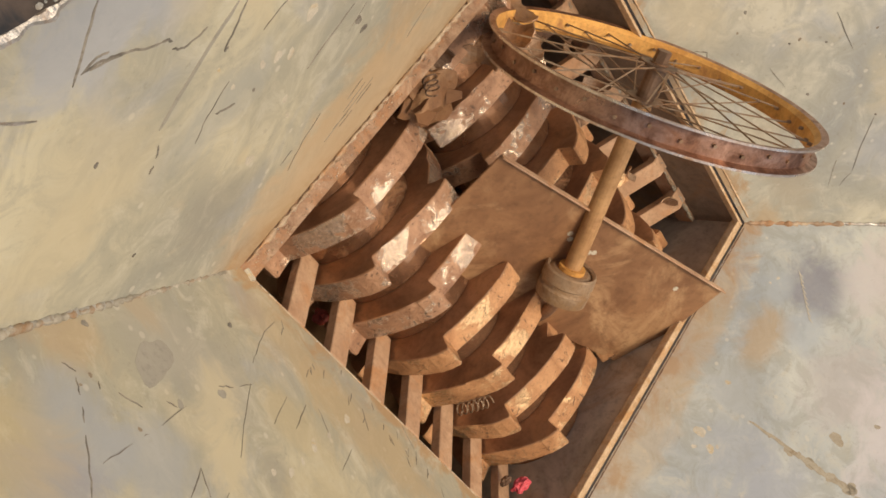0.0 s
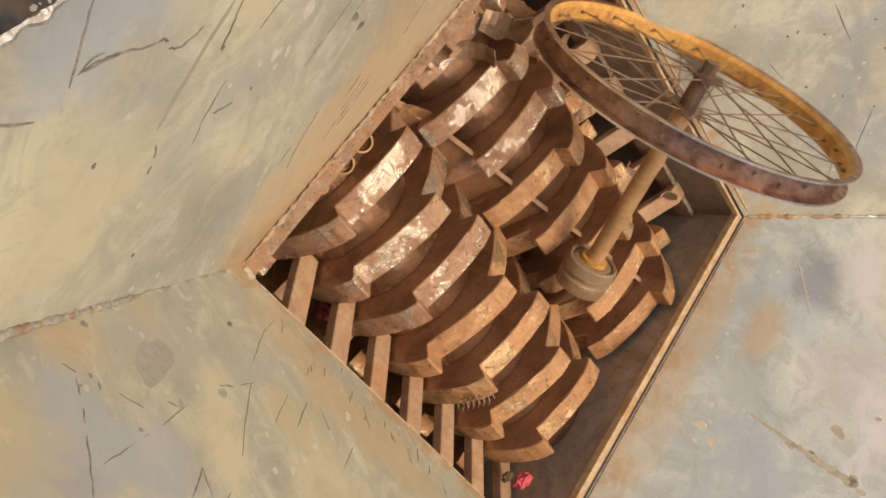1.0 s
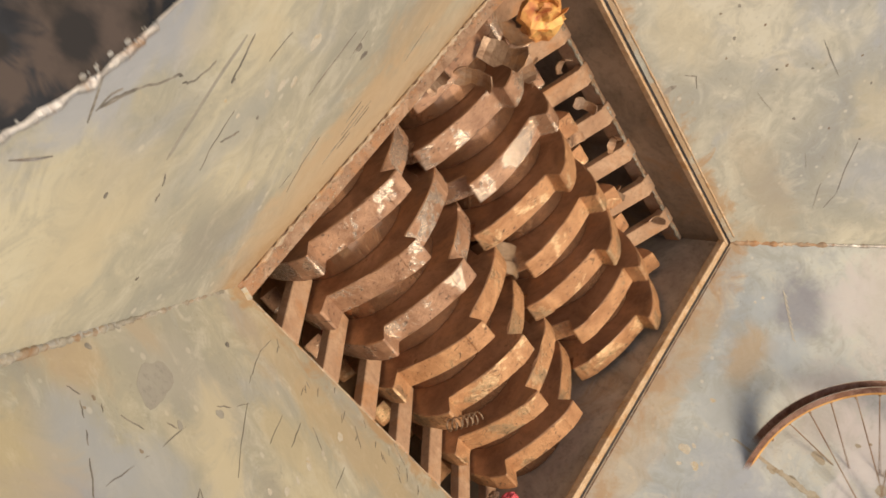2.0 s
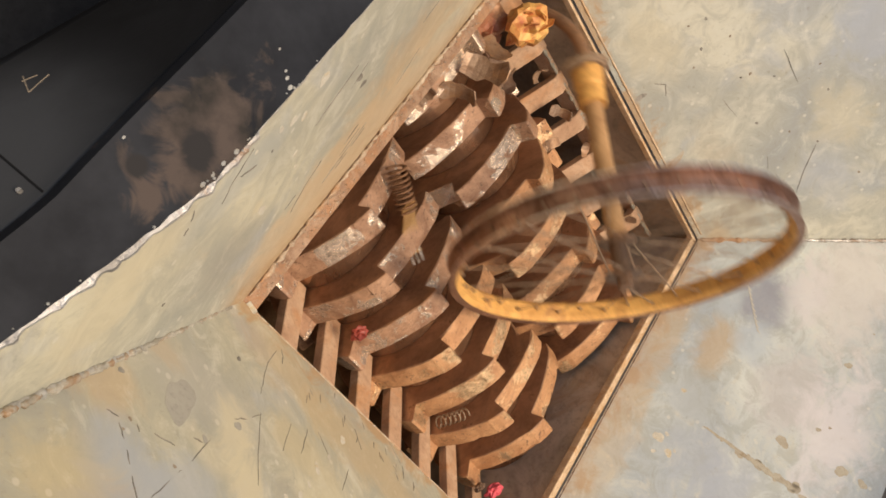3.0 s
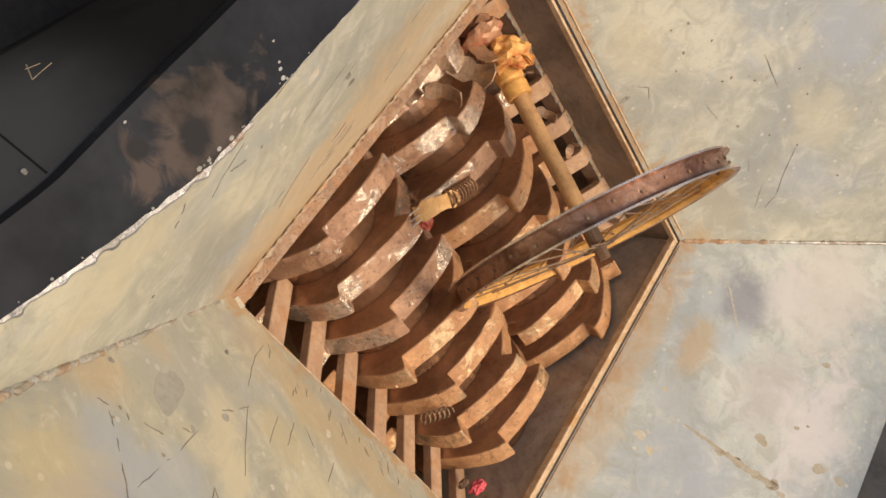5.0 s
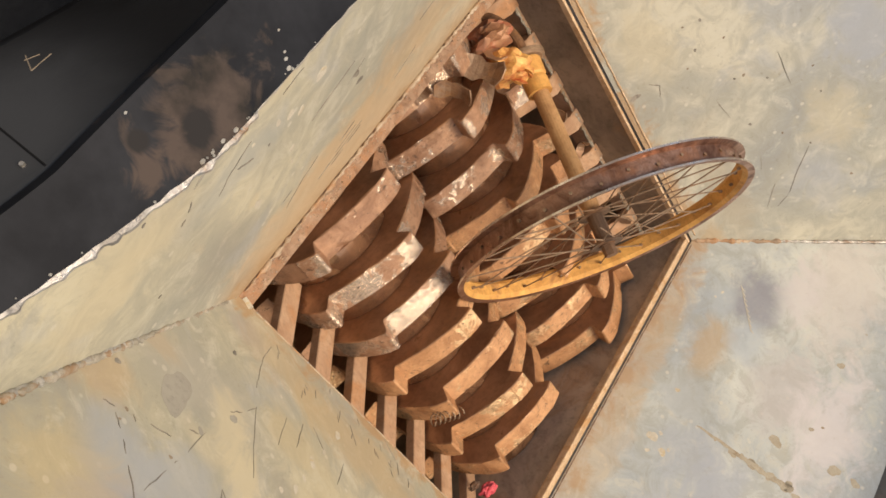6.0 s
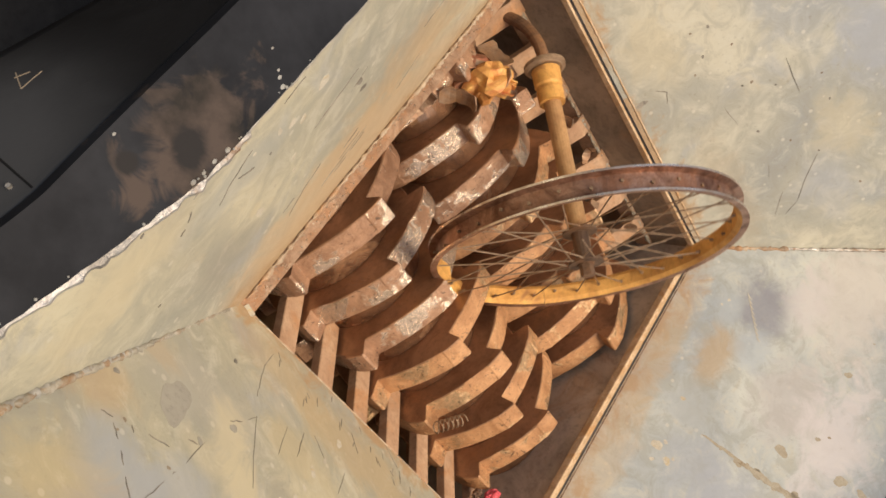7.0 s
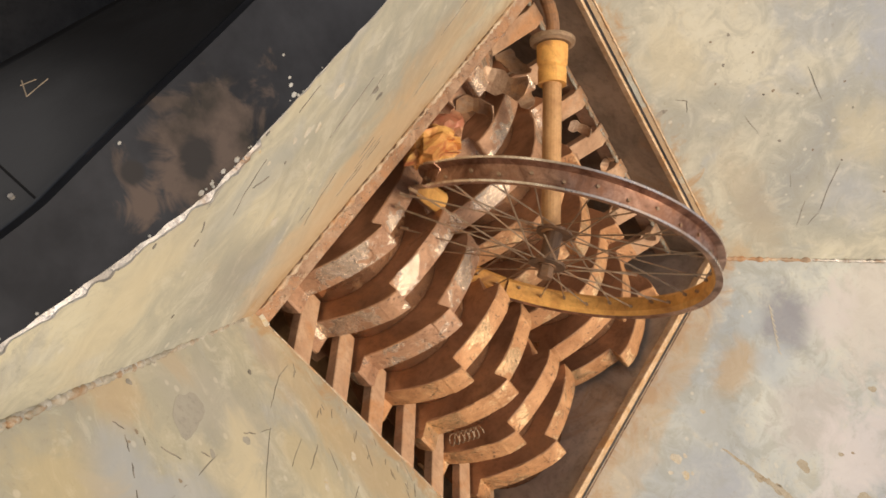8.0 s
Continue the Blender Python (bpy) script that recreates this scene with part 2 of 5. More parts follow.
M_WELD = worn_metal("weld_bead", (0.35, 0.32, 0.28), (0.65, 0.62, 0.58), (0.3, 0.18, 0.1), 0.3, 0.3, 0.7, 30, 1.0)
M_CONCRETE = worn_metal("dusty_concrete", (0.16, 0.14, 0.12), (0.26, 0.24, 0.21), (0.2, 0.16, 0.12), 0.3, 0.85, 0.0, 3, 0.4)


def paint_wall(name, seed, stains, rust_at=0.035, pale=(1, 1, 1)):
    """Pale oxidised wall paint: blotches of sage, cream and blue-grey, rust dust creeping up from the lower edge.
    stains: (u, v, radius u, radius v, colour, strength), in metres on the wall, a few of them painted glare; the wall's
    own v runs up its slope."""
    m, nt, b = mat_new(name)
    vec = coords(nt)
    off = nt.nodes.new("ShaderNodeVectorMath")
    off.inputs[1].default_value = (seed * 3.1, seed * 1.7, 0)
    nt.links.new(vec, off.inputs[0])
    v2 = off.outputs[0]
    n1 = noise_node(nt, v2, 3.2, 4.0, 0.55, 0.4)
    n2 = noise_node(nt, v2, 5.5, 5.0, 0.6, 0.8)
    n3 = noise_node(nt, v2, 34.0, 6.0, 0.7)
    n4 = noise_node(nt, v2, 11.0, 6.0, 0.65, 1.5)
    c = ramp(nt, n1, [(pos, tuple(p * v for p, v in zip(pale, col))) for pos, col in ((0.33, (0.33, 0.335, 0.31)), (0.5, (0.415, 0.405, 0.34)), (0.66, (0.56, 0.53, 0.42)))])
    c = mix(nt, ramp(nt, n2, [(0.54, (0.0,)), (0.66, (0.5,))]), c, (0.36, 0.38, 0.40))
    c = mix(nt, ramp(nt, n4, [(0.60, (0.0,)), (0.72, (0.35,))]), c, (0.54, 0.46, 0.31))
    n5 = noise_node(nt, v2, 17.0, 10.0, 0.72, 0.9)
    n6 = noise_node(nt, v2, 75.0, 6.0, 0.75)
    c = mix(nt, ramp(nt, n5, [(0.42, (0.4,)), (0.52, (0.0,))]), c, (0.31, 0.30, 0.25))
    c = mix(nt, ramp(nt, n5, [(0.53, (0.0,)), (0.64, (0.5,))]), c, (0.6, 0.58, 0.48))
    c = mix(nt, ramp(nt, n6, [(0.32, (0.4,)), (0.43, (0.0,))]), c, (0.22, 0.20, 0.16))
    c = mix(nt, ramp(nt, n6, [(0.62, (0.0,)), (0.72, (0.25,))]), c, (0.66, 0.62, 0.52))
    vor = nd(nt, "ShaderNodeTexVoronoi", Scale=26.0)
    nt.links.new(v2, vor.inputs["Vector"])
    c = mix(nt, ramp(nt, vor.outputs["Distance"], [(0.09, (0.6,)), (0.13, (0.0,))]), c, (0.62, 0.59, 0.5))
    sep = nt.nodes.new("ShaderNodeSeparateXYZ")
    nt.links.new(vec, sep.inputs[0])
    # rust dust spread unevenly above the edge
    h = nt.nodes.new("ShaderNodeMath")
    h.operation = "MULTIPLY_ADD"
    nt.links.new(n4, h.inputs[0])
    h.inputs[1].default_value = -0.22
    nt.links.new(sep.outputs[1], h.inputs[2])
    d = nt.nodes.new("ShaderNodeMapRange")
    d.inputs["From Min"].default_value, d.inputs["From Max"].default_value = rust_at - 0.11, -0.11
    nt.links.new(h.outputs[0], d.inputs["Value"])
    k = nt.nodes.new("ShaderNodeMath")
    k.operation, k.inputs[1].default_value = "MULTIPLY", 0.75
    nt.links.new(d.outputs[0], k.inputs[0])
    c = mix(nt, k.outputs[0], c, (0.42, 0.25, 0.115))
    for u, v, ru, rv, col, s in stains:
        sub = nt.nodes.new("ShaderNodeVectorMath")
        sub.operation = "SUBTRACT"
        nt.links.new(vec, sub.inputs[0])
        sub.inputs[1].default_value = (u, v, 0)
        div = nt.nodes.new("ShaderNodeVectorMath")
        div.operation = "DIVIDE"
        nt.links.new(sub.outputs[0], div.inputs[0])
        div.inputs[1].default_value = (ru, rv, 1)
        ln = nt.nodes.new("ShaderNodeVectorMath")
        ln.operation = "LENGTH"
        nt.links.new(div.outputs[0], ln.inputs[0])
        wob = nt.nodes.new("ShaderNodeMath")
        wob.operation, wob.inputs[1].default_value = "MULTIPLY_ADD", 2.2
        nt.links.new(n4, wob.inputs[0])
        nt.links.new(ln.outputs["Value"], wob.inputs[2])
        mr = nt.nodes.new("ShaderNodeMapRange")
        mr.interpolation_type = "SMOOTHSTEP"
        mr.inputs["From Min"].default_value, mr.inputs["From Max"].default_value = 2.35, 1.5
        mr.inputs["To Max"].default_value = s
        nt.links.new(wob.outputs[0], mr.inputs["Value"])
        c = mix(nt, mr.outputs[0], c, col)
    c = mix(nt, ramp(nt, n3, [(0.6, (0.0,)), (0.78, (0.35,))]), c, (0.25, 0.2, 0.14))
    nt.links.new(c, b.inputs["Base Color"])
    nt.links.new(ramp(nt, n5, [(0.35, (0.58,)), (0.65, (0.33,))]), b.inputs["Roughness"])
    ad = nt.nodes.new("ShaderNodeMath")
    ad.operation, ad.inputs[1].default_value = "MULTIPLY_ADD", 6.0
    nt.links.new(n1, ad.inputs[0])
    nt.links.new(n3, ad.inputs[2])
    bump(nt, b, ad.outputs[0], 0.3, 0.0015)
    return m


# ---- mesh helpers ----
def mesh_of(bm, mat, name, smooth=False):
    me = bpy.data.meshes.new(name)
    bmesh.ops.recalc_face_normals(bm, faces=bm.faces)
    bm.to_mesh(me)
    bm.free()
    if mat:
        me.materials.append(mat)
    if smooth:
        me.shade_smooth()
    return me


def thing(name, bm, mat, label, category, group="", kind="", m=None, smooth=False):
    ob = new(name, mesh_of(bm, mat, name, smooth) if bm else None)
    tagged(ob, label, category, group, kind)
    if m is not None:
        ob.matrix_world = m
    return ob


def part(name, bm, mat, parent, label="", m=None, smooth=False, data=None):
    ob = new(name, data if data is not None else mesh_of(bm, mat, name, smooth))
    ob.parent = parent
    if m is not None:
        ob.matrix_basis = m
    if label:
        tagged(ob, label)
    return ob


def box(x0, x1, y0, y1, z0, z1, bevel=0.0, bm=None):
    bm = bm or bmesh.new()
    r = bmesh.ops.create_cube(bm, size=1.0, matrix=Matrix.Translation(((x0 + x1) / 2, (y0 + y1) / 2, (z0 + z1) / 2)) @ Matrix.Diagonal((x1 - x0, y1 - y0, z1 - z0, 1)))
    if bevel:
        es = list({e for v in r["verts"] for e in v.link_edges})
        bmesh.ops.bevel(bm, geom=es, offset=bevel, segments=2, affect="EDGES", profile=0.5)
    return bm


def rod(bm, a, b, r, seg=10, cap=True):
    a, b = Vector(a), Vector(b)
    d = b - a
    m = Matrix.Translation((a + b) / 2) @ d.to_track_quat("Z", "Y").to_matrix().to_4x4()
    bmesh.ops.create_cone(bm, cap_ends=cap, segments=seg, radius1=r, radius2=r, depth=d.length, matrix=m)
    return bm


def prism(profile, x0, x1, bevel=0.0):
    """A closed (y, z) outline pushed along x."""
    bm = bmesh.new()
    a = [bm.verts.new((x0, y, z)) for y, z in profile]
    b = [bm.verts.new((x1, y, z)) for y, z in profile]
    n = len(profile)
    bm.faces.new(a)
    bm.faces.new(b[::-1])
    for i in range(n):
        bm.faces.new((a[i], b[i], b[(i + 1) % n], a[(i + 1) % n]))
    bmesh.ops.recalc_face_normals(bm, faces=bm.faces)
    if bevel:
        bmesh.ops.bevel(bm, geom=[e for e in bm.edges], offset=bevel, segments=1, affect="EDGES")
    return bm


def lathe(profile, seg=48, wobble=0.0):
    """A closed (radius, z) outline turned about z."""
    bm = bmesh.new()
    rings = []
    for i in range(seg):
        a = 2 * math.pi * i / seg
        k = 1 + wobble * math.sin(3 * a + 0.7)
        rings.append([bm.verts.new((r * k * math.cos(a), r * k * math.sin(a), z)) for r, z in profile])
    for i in range(seg):
        p, q = rings[i], rings[(i + 1) % seg]
        for j in range(len(profile)):
            k = (j + 1) % len(profile)
            bm.faces.new((p[j], q[j], q[k], p[k]))
    return bm


# ---- the hopper ----
W, D, H, RIM = 0.844, 0.884, 0.514, 0.712
SLOPE = 0.9
PLY = 0.008
X0, X1, Y0, Y1 = -0.03, W, 0.0, D          # foot of the sloping walls
ZF = 0.012
T = (H - ZF) * SLOPE


def sloping_wall(name, foot_a, foot_b, out, mat, label):
    """A sheet from its foot line up and outwards, its own x along the foot, y up the slope, -z into the hopper."""
    fa, fb = Vector(foot_a), Vector(foot_b)
    u = (fb - fa).normalized()
    v = (Vector(out) * SLOPE + Vector((0, 0, 1))).normalized()
    n = u.cross(v)
    m = Matrix((( u.x, v.x, n.x, fa.x), (u.y, v.y, n.y, fa.y), (u.z, v.z, n.z, fa.z), (0, 0, 0, 1)))
    L, hgt = (fb - fa).length, math.hypot(T, H - ZF)
    bm = bmesh.new()
    nu, nv = 24, 12
    grid = []
    for j in range(nv + 1):
        s = j / nv
        row = []
        for i in range(nu + 1):
            r = i / nu
            x = (1 - r) * (-T * s) + r * (L + T * s)
            row.append(bm.verts.new((x, hgt * s, 0.0)))
        grid.append(row)
    for j in range(nv):
        for i in range(nu):
            bm.faces.new((grid[j][i], grid[j][i + 1], grid[j + 1][i + 1], grid[j + 1][i]))
    ext = bmesh.ops.extrude_face_region(bm, geom=list(bm.faces))
    for vv in ext["geom"]:
        if isinstance(vv, bmesh.types.BMVert):
            vv.co.z += PLY
    ob = thing(name, bm, mat, label, "hopper wall", kind="structure", m=m)
    return ob


GREYST, CREAM, BLUE, OCHRE = (0.29, 0.275, 0.23), (0.57, 0.50, 0.34), (0.37, 0.395, 0.44), (0.47, 0.335, 0.19)
YELLOW, LILAC = (0.56, 0.43, 0.21), (0.30, 0.30, 0.34)
LLM = paint_wall("sage_paint_a", 1, [(-0.07, 0.23, 0.16, 0.06, (0.43, 0.40, 0.33), 0.5), (-0.208, 0.323, 0.06, 0.04, OCHRE, 0.55), (-0.135, 0.215, 0.05, 0.03, OCHRE, 0.35), (-0.152, 0.41, 0.06, 0.06, (0.35, 0.37, 0.39), 0.75), (-0.058, 0.385, 0.06, 0.06, (0.37, 0.385, 0.39), 0.7),
    (-0.149, 0.475, 0.06, 0.04, LILAC, 0.6), (-0.215, 0.468, 0.07, 0.07, YELLOW, 0.4), (-0.004, 0.26, 0.04, 0.06, CREAM, 0.7), (0.034, 0.32, 0.04, 0.06, CREAM, 0.85), (-0.03, 0.31, 0.05, 0.03, CREAM, 0.45), (0.016, 0.059, 0.05, 0.03, LILAC, 0.4), (0.102, 0.285, 0.035, 0.035, GREYST, 0.6),
    (0.13, 0.19, 0.08, 0.05, (0.50, 0.42, 0.26), 0.6), (0.3, 0.09, 0.22, 0.06, (0.47, 0.36, 0.21), 0.7), (0.09, 0.06, 0.12, 0.05, (0.44, 0.33, 0.2), 0.5), (0.22, 0.27, 0.1, 0.07, (0.50, 0.43, 0.27), 0.6)], 0.035, (0.99, 0.95, 0.85))
ULM = paint_wall("sage_paint_b", 2, [(0.93, 0.58, 0.12, 0.06, BLUE, 0.75), (0.99, 0.44, 0.08, 0.09, CREAM, 0.5), (0.72, 0.03, 0.2, 0.035, OCHRE, 0.7), (0.60, 0.11, 0.16, 0.05, OCHRE, 0.75), (0.45, 0.16, 0.18, 0.07, OCHRE, 0.6),
    (0.835, 0.243, 0.015, 0.02, CREAM, 0.7), (0.77, 0.45, 0.03, 0.04, CREAM, 0.6), (1.06, 0.4, 0.08, 0.05, CREAM, 0.6), (0.9, 0.2, 0.08, 0.06, GREYST, 0.35), (0.62, 0.07, 0.32, 0.085, (0.53, 0.40, 0.255), 0.75), (0.85, 0.36, 0.1, 0.04, (0.38, 0.39, 0.36), 0.5), (0.75, 0.53, 0.1, 0.05, CREAM, 0.5)], 0.08, (1.05, 1.02, 0.93))
# Lifted base tone and the whitish patches paint the glare on this wall.
LRM = paint_wall("sage_paint_c", 3, [(0.83, 0.206, 0.10, 0.075, (0.25, 0.25, 0.29), 0.75), (0.66, 0.145, 0.075, 0.05, OCHRE, 0.65), (0.6, 0.045, 0.2, 0.035, OCHRE, 0.5), (0.65, 0.35, 0.12, 0.1, (0.5, 0.46, 0.44), 0.6),
    (0.52, 0.165, 0.07, 0.05, GREYST, 0.35), (0.30, 0.05, 0.2, 0.045, OCHRE, 0.4), (0.97, 0.37, 0.2, 0.12, (0.62, 0.57, 0.52), 0.7), (0.62, 0.46, 0.16, 0.09, (0.66, 0.61, 0.60), 0.75), (0.33, 0.30, 0.12, 0.08, BLUE, 0.7), (0.72, 0.22, 0.06, 0.05, (0.45, 0.50, 0.53), 0.6), (0.40, 0.22, 0.08, 0.08, BLUE, 0.5), (0.78, 0.13, 0.05, 0.03, (0.42, 0.46, 0.48), 0.7), (0.50, 0.15, 0.06, 0.06, (0.43, 0.46, 0.47), 0.6), (0.25, 0.2, 0.1, 0.05, (0.42, 0.45, 0.48), 0.6), (0.9, 0.28, 0.1, 0.06, (0.62, 0.58, 0.57), 0.6)], 0.055, (1.09, 1.18, 1.36))
URM = paint_wall("sage_paint_d", 4, [(0.16, 0.39, 0.1, 0.08, CREAM, 0.5), (0.34, 0.5, 0.14, 0.08, BLUE, 0.6), (0.0, 0.32, 0.12, 0.06, BLUE, 0.35), (-0.05, 0.05, 0.09, 0.035, OCHRE, 0.6), (0.1, 0.12, 0.2, 0.05, (0.40, 0.34, 0.25), 0.5), (0.55, 0.1, 0.1, 0.06, CREAM, 0.4)])
wall_south = sloping_wall("wall_south", (X0, Y0, ZF), (X1, Y0, ZF), (0, -1, 0), LLM, "sloping hopper wall, scratched sage paint, rusty at the foot")
wall_west = sloping_wall("wall_west", (X0, Y1, ZF), (X0, Y0, ZF), (-1, 0, 0), ULM, "sloping hopper wall, pale sage paint with ochre rust stain")
wall_east = sloping_wall("wall_east", (X1, Y0, ZF), (X1, Y1, ZF), (1, 0, 0), LRM, "sloping hopper wall, grey paint paled by painted glare, blue and brown stains")
wall_north = sloping_wall("wall_north", (X1, Y1, ZF), (X0, Y1, ZF), (0, 1, 0), URM, "sloping hopper wall, cream paint with small dark specks")

# upright collar above the slopes, with a rolled rim
COL = worn_metal("grey_collar_paint", (0.13, 0.13, 0.13), (0.2, 0.2, 0.2), (0.2, 0.16, 0.12), 0.25, 0.5, 0.1, 4, 0.3)
ax, bx, ay, by = X0 - T, X1 + T, Y0 - T, Y1 + T
# West collar is blackened: its outer face stands for shade under the rim.
for nm, b in (("collar_west", (ax - 0.03, ax - 0.022, ay - PLY, by + PLY)), ("collar_east", (bx, bx + PLY, ay - PLY, by + PLY)),
              ("collar_south", (ax, bx, ay - PLY, ay)), ("collar_north", (ax, bx, by, by + PLY))):
    thing(nm, box(*b, H - 0.004, RIM - 0.004), M_BLACK if nm == "collar_west" else COL, "upright grey sheet collar above the sloping wall, west one blackened as shade", "hopper collar", kind="structure")
FL = 0.034
for nm, b in (("rim_east", (bx - 0.004, bx + FL, ay - FL, by + FL)), ("rim_south", (-0.44, bx - 0.004, ay - FL, ay + 0.004)), ("rim_north", (-0.46, bx - 0.004, by - 0.004, by + FL))):
    thing(nm, box(*b, RIM - 0.002, RIM + 0.006, 0.002), M_BLACK, "black painted flat steel rim of the hopper", "hopper rim", kind="structure")


def rim_line(y):
    """How far out the dented west rim's inner edge lies."""
    return -0.468 - 0.30 * max(0.0, -0.14 - y) ** 1.2


def west_rim():
    bm = bmesh.new()
    rnd = random.Random(77)
    ys = [ay - FL + i * (by - ay + 2 * FL) / 260 for i in range(261)]
    rows = []
    for y in ys:
        x = rim_line(y)
        rag = rnd.uniform(-0.0003, 0.0003) + (0.0016 * noise.noise(Vector((y * 120, 7, 0))) if y < -0.11 else 0)
        out = -0.516 + 0.0015 * noise.noise(Vector((y * 9, 1, 0))) - 0.25 * max(0.0, -0.2 - y) ** 1.2
        rows.append([bm.verts.new(p) for p in ((x + rag, y, RIM + 0.006), (out, y, RIM + 0.006), (out, y, RIM - 0.007), (out + 0.003, y, RIM - 0.007), (out + 0.003, y, RIM), (x + rag, y, RIM))])
    for a, b in zip(rows, rows[1:]):
        for k in range(6):
            bm.faces.new((a[k], a[(k + 1) % 6], b[(k + 1) % 6], b[k]))
    bm.faces.new(rows[0])
    bm.faces.new(rows[-1][::-1])
    return thing("rim_west", bm, M_RIMW, "black painted dented steel rim, paint burnt off by welding", "hopper rim", kind="structure")


west_rim()
thing("liner_east", box(1.245, 1.251, -0.3, 1.25, 0.40, RIM - 0.01), COL, "upright grey liner plate across the sloping wall", "liner plate", kind="structure")

# chamber below the opening
CH = -0.52
for nm, b, mt in (("chamber_wall_south", (-0.04, W + 0.04, -0.03, -0.004, CH, -0.004), M_CHAMBER), ("chamber_wall_north", (-0.04, W + 0.04, D, D + 0.026, CH, 0.004), M_CHAMBER_SHADE),
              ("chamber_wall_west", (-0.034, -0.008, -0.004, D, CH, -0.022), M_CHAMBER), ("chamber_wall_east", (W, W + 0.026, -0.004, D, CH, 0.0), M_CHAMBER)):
    thing(nm, box(*b), mt, "dusty steel side plate of the cutting chamber, north one toned as shaded", "chamber wall", kind="structure")
thing("flange_west", box(-0.034, 0.0, 0.0, D, -0.02, 0.008, 0.002), M_WSTRIP, "rust-speckled flat steel strip along the opening", "edge strip", kind="structure")
thing("flange_east", box(W - 0.017, W + 0.002, 0.0, D, -0.012, 0.006, 0.002), M_ESTRIP, "rusty steel angle edge along the opening", "edge strip", kind="structure")
thing("flange_north", box(0.0, W, D - 0.010, D - 0.003, -0.006, 0.008, 0.0015), M_ESTRIP, "thin steel edge strip with weld", "edge strip", kind="structure")
thing("flange_south", box(0.0, W, -0.004, 0.003, -0.012, 0.010, 0.001), M_STRIP, "thin steel edge strip", "edge strip", kind="structure")

# Added plate: closes the open bottom in brown so the pit reads lighter.
thing("discharge_floor", box(-0.03, W + 0.03, -0.03, D + 0.03, CH - 0.02, CH - 0.004), M_DUST, "added dust-brown plate under the cutters that lightens the pit", "discharge plate", kind="structure")

# ground and machine outside
thing("ground", box(-40, 40, -40, 40, -1.35, -1.3), M_CONCRETE, "dusty concrete workshop ground", "ground", kind="structure")
# Base is widened and black so its top stands for the unlit outside.
thing("machine_base", box(-1.9, 1.6, -1.6, 2.2, -1.3, CH - 0.08, 0.01), M_BLACK, "machine base under the hopper, widened and black for the dark outside", "machine base", kind="structure")


def cover_x(y, z):
    """The cover hangs upright in the north and flares outwards towards the south, shaped to catch sky."""
    f = min(1.0, max(0.0, (0.12 - y) / 0.42))
    return -0.5145 - 0.25 * max(0.0, -0.2 - y) ** 1.2 - 0.62 * f * f * (3 - 2 * f) * (RIM - 0.008 - z)


def machine_cover():
    """A bent steel sheet with real thickness, hung under the rim outside the hopper."""
    bm = bmesh.new()
    ys = [-0.75 + 0.05 * i for i in range(47)]
    zs = [RIM - 0.008 - 0.0062 * i for i in range(16)]
    face = [[bm.verts.new((cover_x(y, z), y, z)) for z in zs] for y in ys]
    back = [[bm.verts.new((cover_x(y, z) + 0.003, y, z)) for z in zs] for y in ys]
    for g in (face, back):
        for i in range(len(ys) - 1):
            for j in range(len(zs) - 1):
                bm.faces.new((g[i][j], g[i + 1][j], g[i + 1][j + 1], g[i][j + 1]))
    for i in range(len(ys) - 1):
        for j in (0, -1):
            bm.faces.new((face[i][j], face[i + 1][j], back[i + 1][j], back[i][j]))
    for i in (0, -1):
        for j in range(len(zs) - 1):
            bm.faces.new((face[i][j], face[i][j + 1], back[i][j + 1], back[i][j]))
    return thing("machine_cover", bm, M_GREY, "dark grey flared sheet cover hung outside the hopper rim", "machine cover", smooth=True)


cover = machine_cover()
bm = bmesh.new()
for i in range(6):
    za, zb = RIM - 0.012 - 0.015 * i, RIM - 0.012 - 0.015 * (i + 1)
    ya, yb = -0.199 + 0.0025 * i, -0.199 + 0.0025 * (i + 1)
    rod(bm, (cover_x(ya, za), ya, za), (cover_x(yb, zb), yb, zb), 0.0006, 6)
part("seam", bm, M_BLACK, cover, "dark joint between two sheets")
bx0 = Vector((cover_x(-0.204, 0.692), -0.204, 0.692))
part("bolt", rod(bmesh.new(), bx0, bx0 + Vector((-0.0018, 0, 0.0012)), 0.0013, 6), M_WELD, cover, "small bright bolt head")
bm = bmesh.new()
for (ya, za), (yb, zb) in (((-0.151, 0.634), (-0.158, 0.647)), ((-0.158, 0.647), (-0.144, 0.645)), ((-0.154, 0.637), (-0.147, 0.640))):
    rod(bm, (cover_x(ya, za) + 0.0003, ya, za), (cover_x(yb, zb) + 0.0003, yb, zb), 0.0005, 5)
part("scratch_mark", bm, M_SPECK, cover, "pale scratched mark")


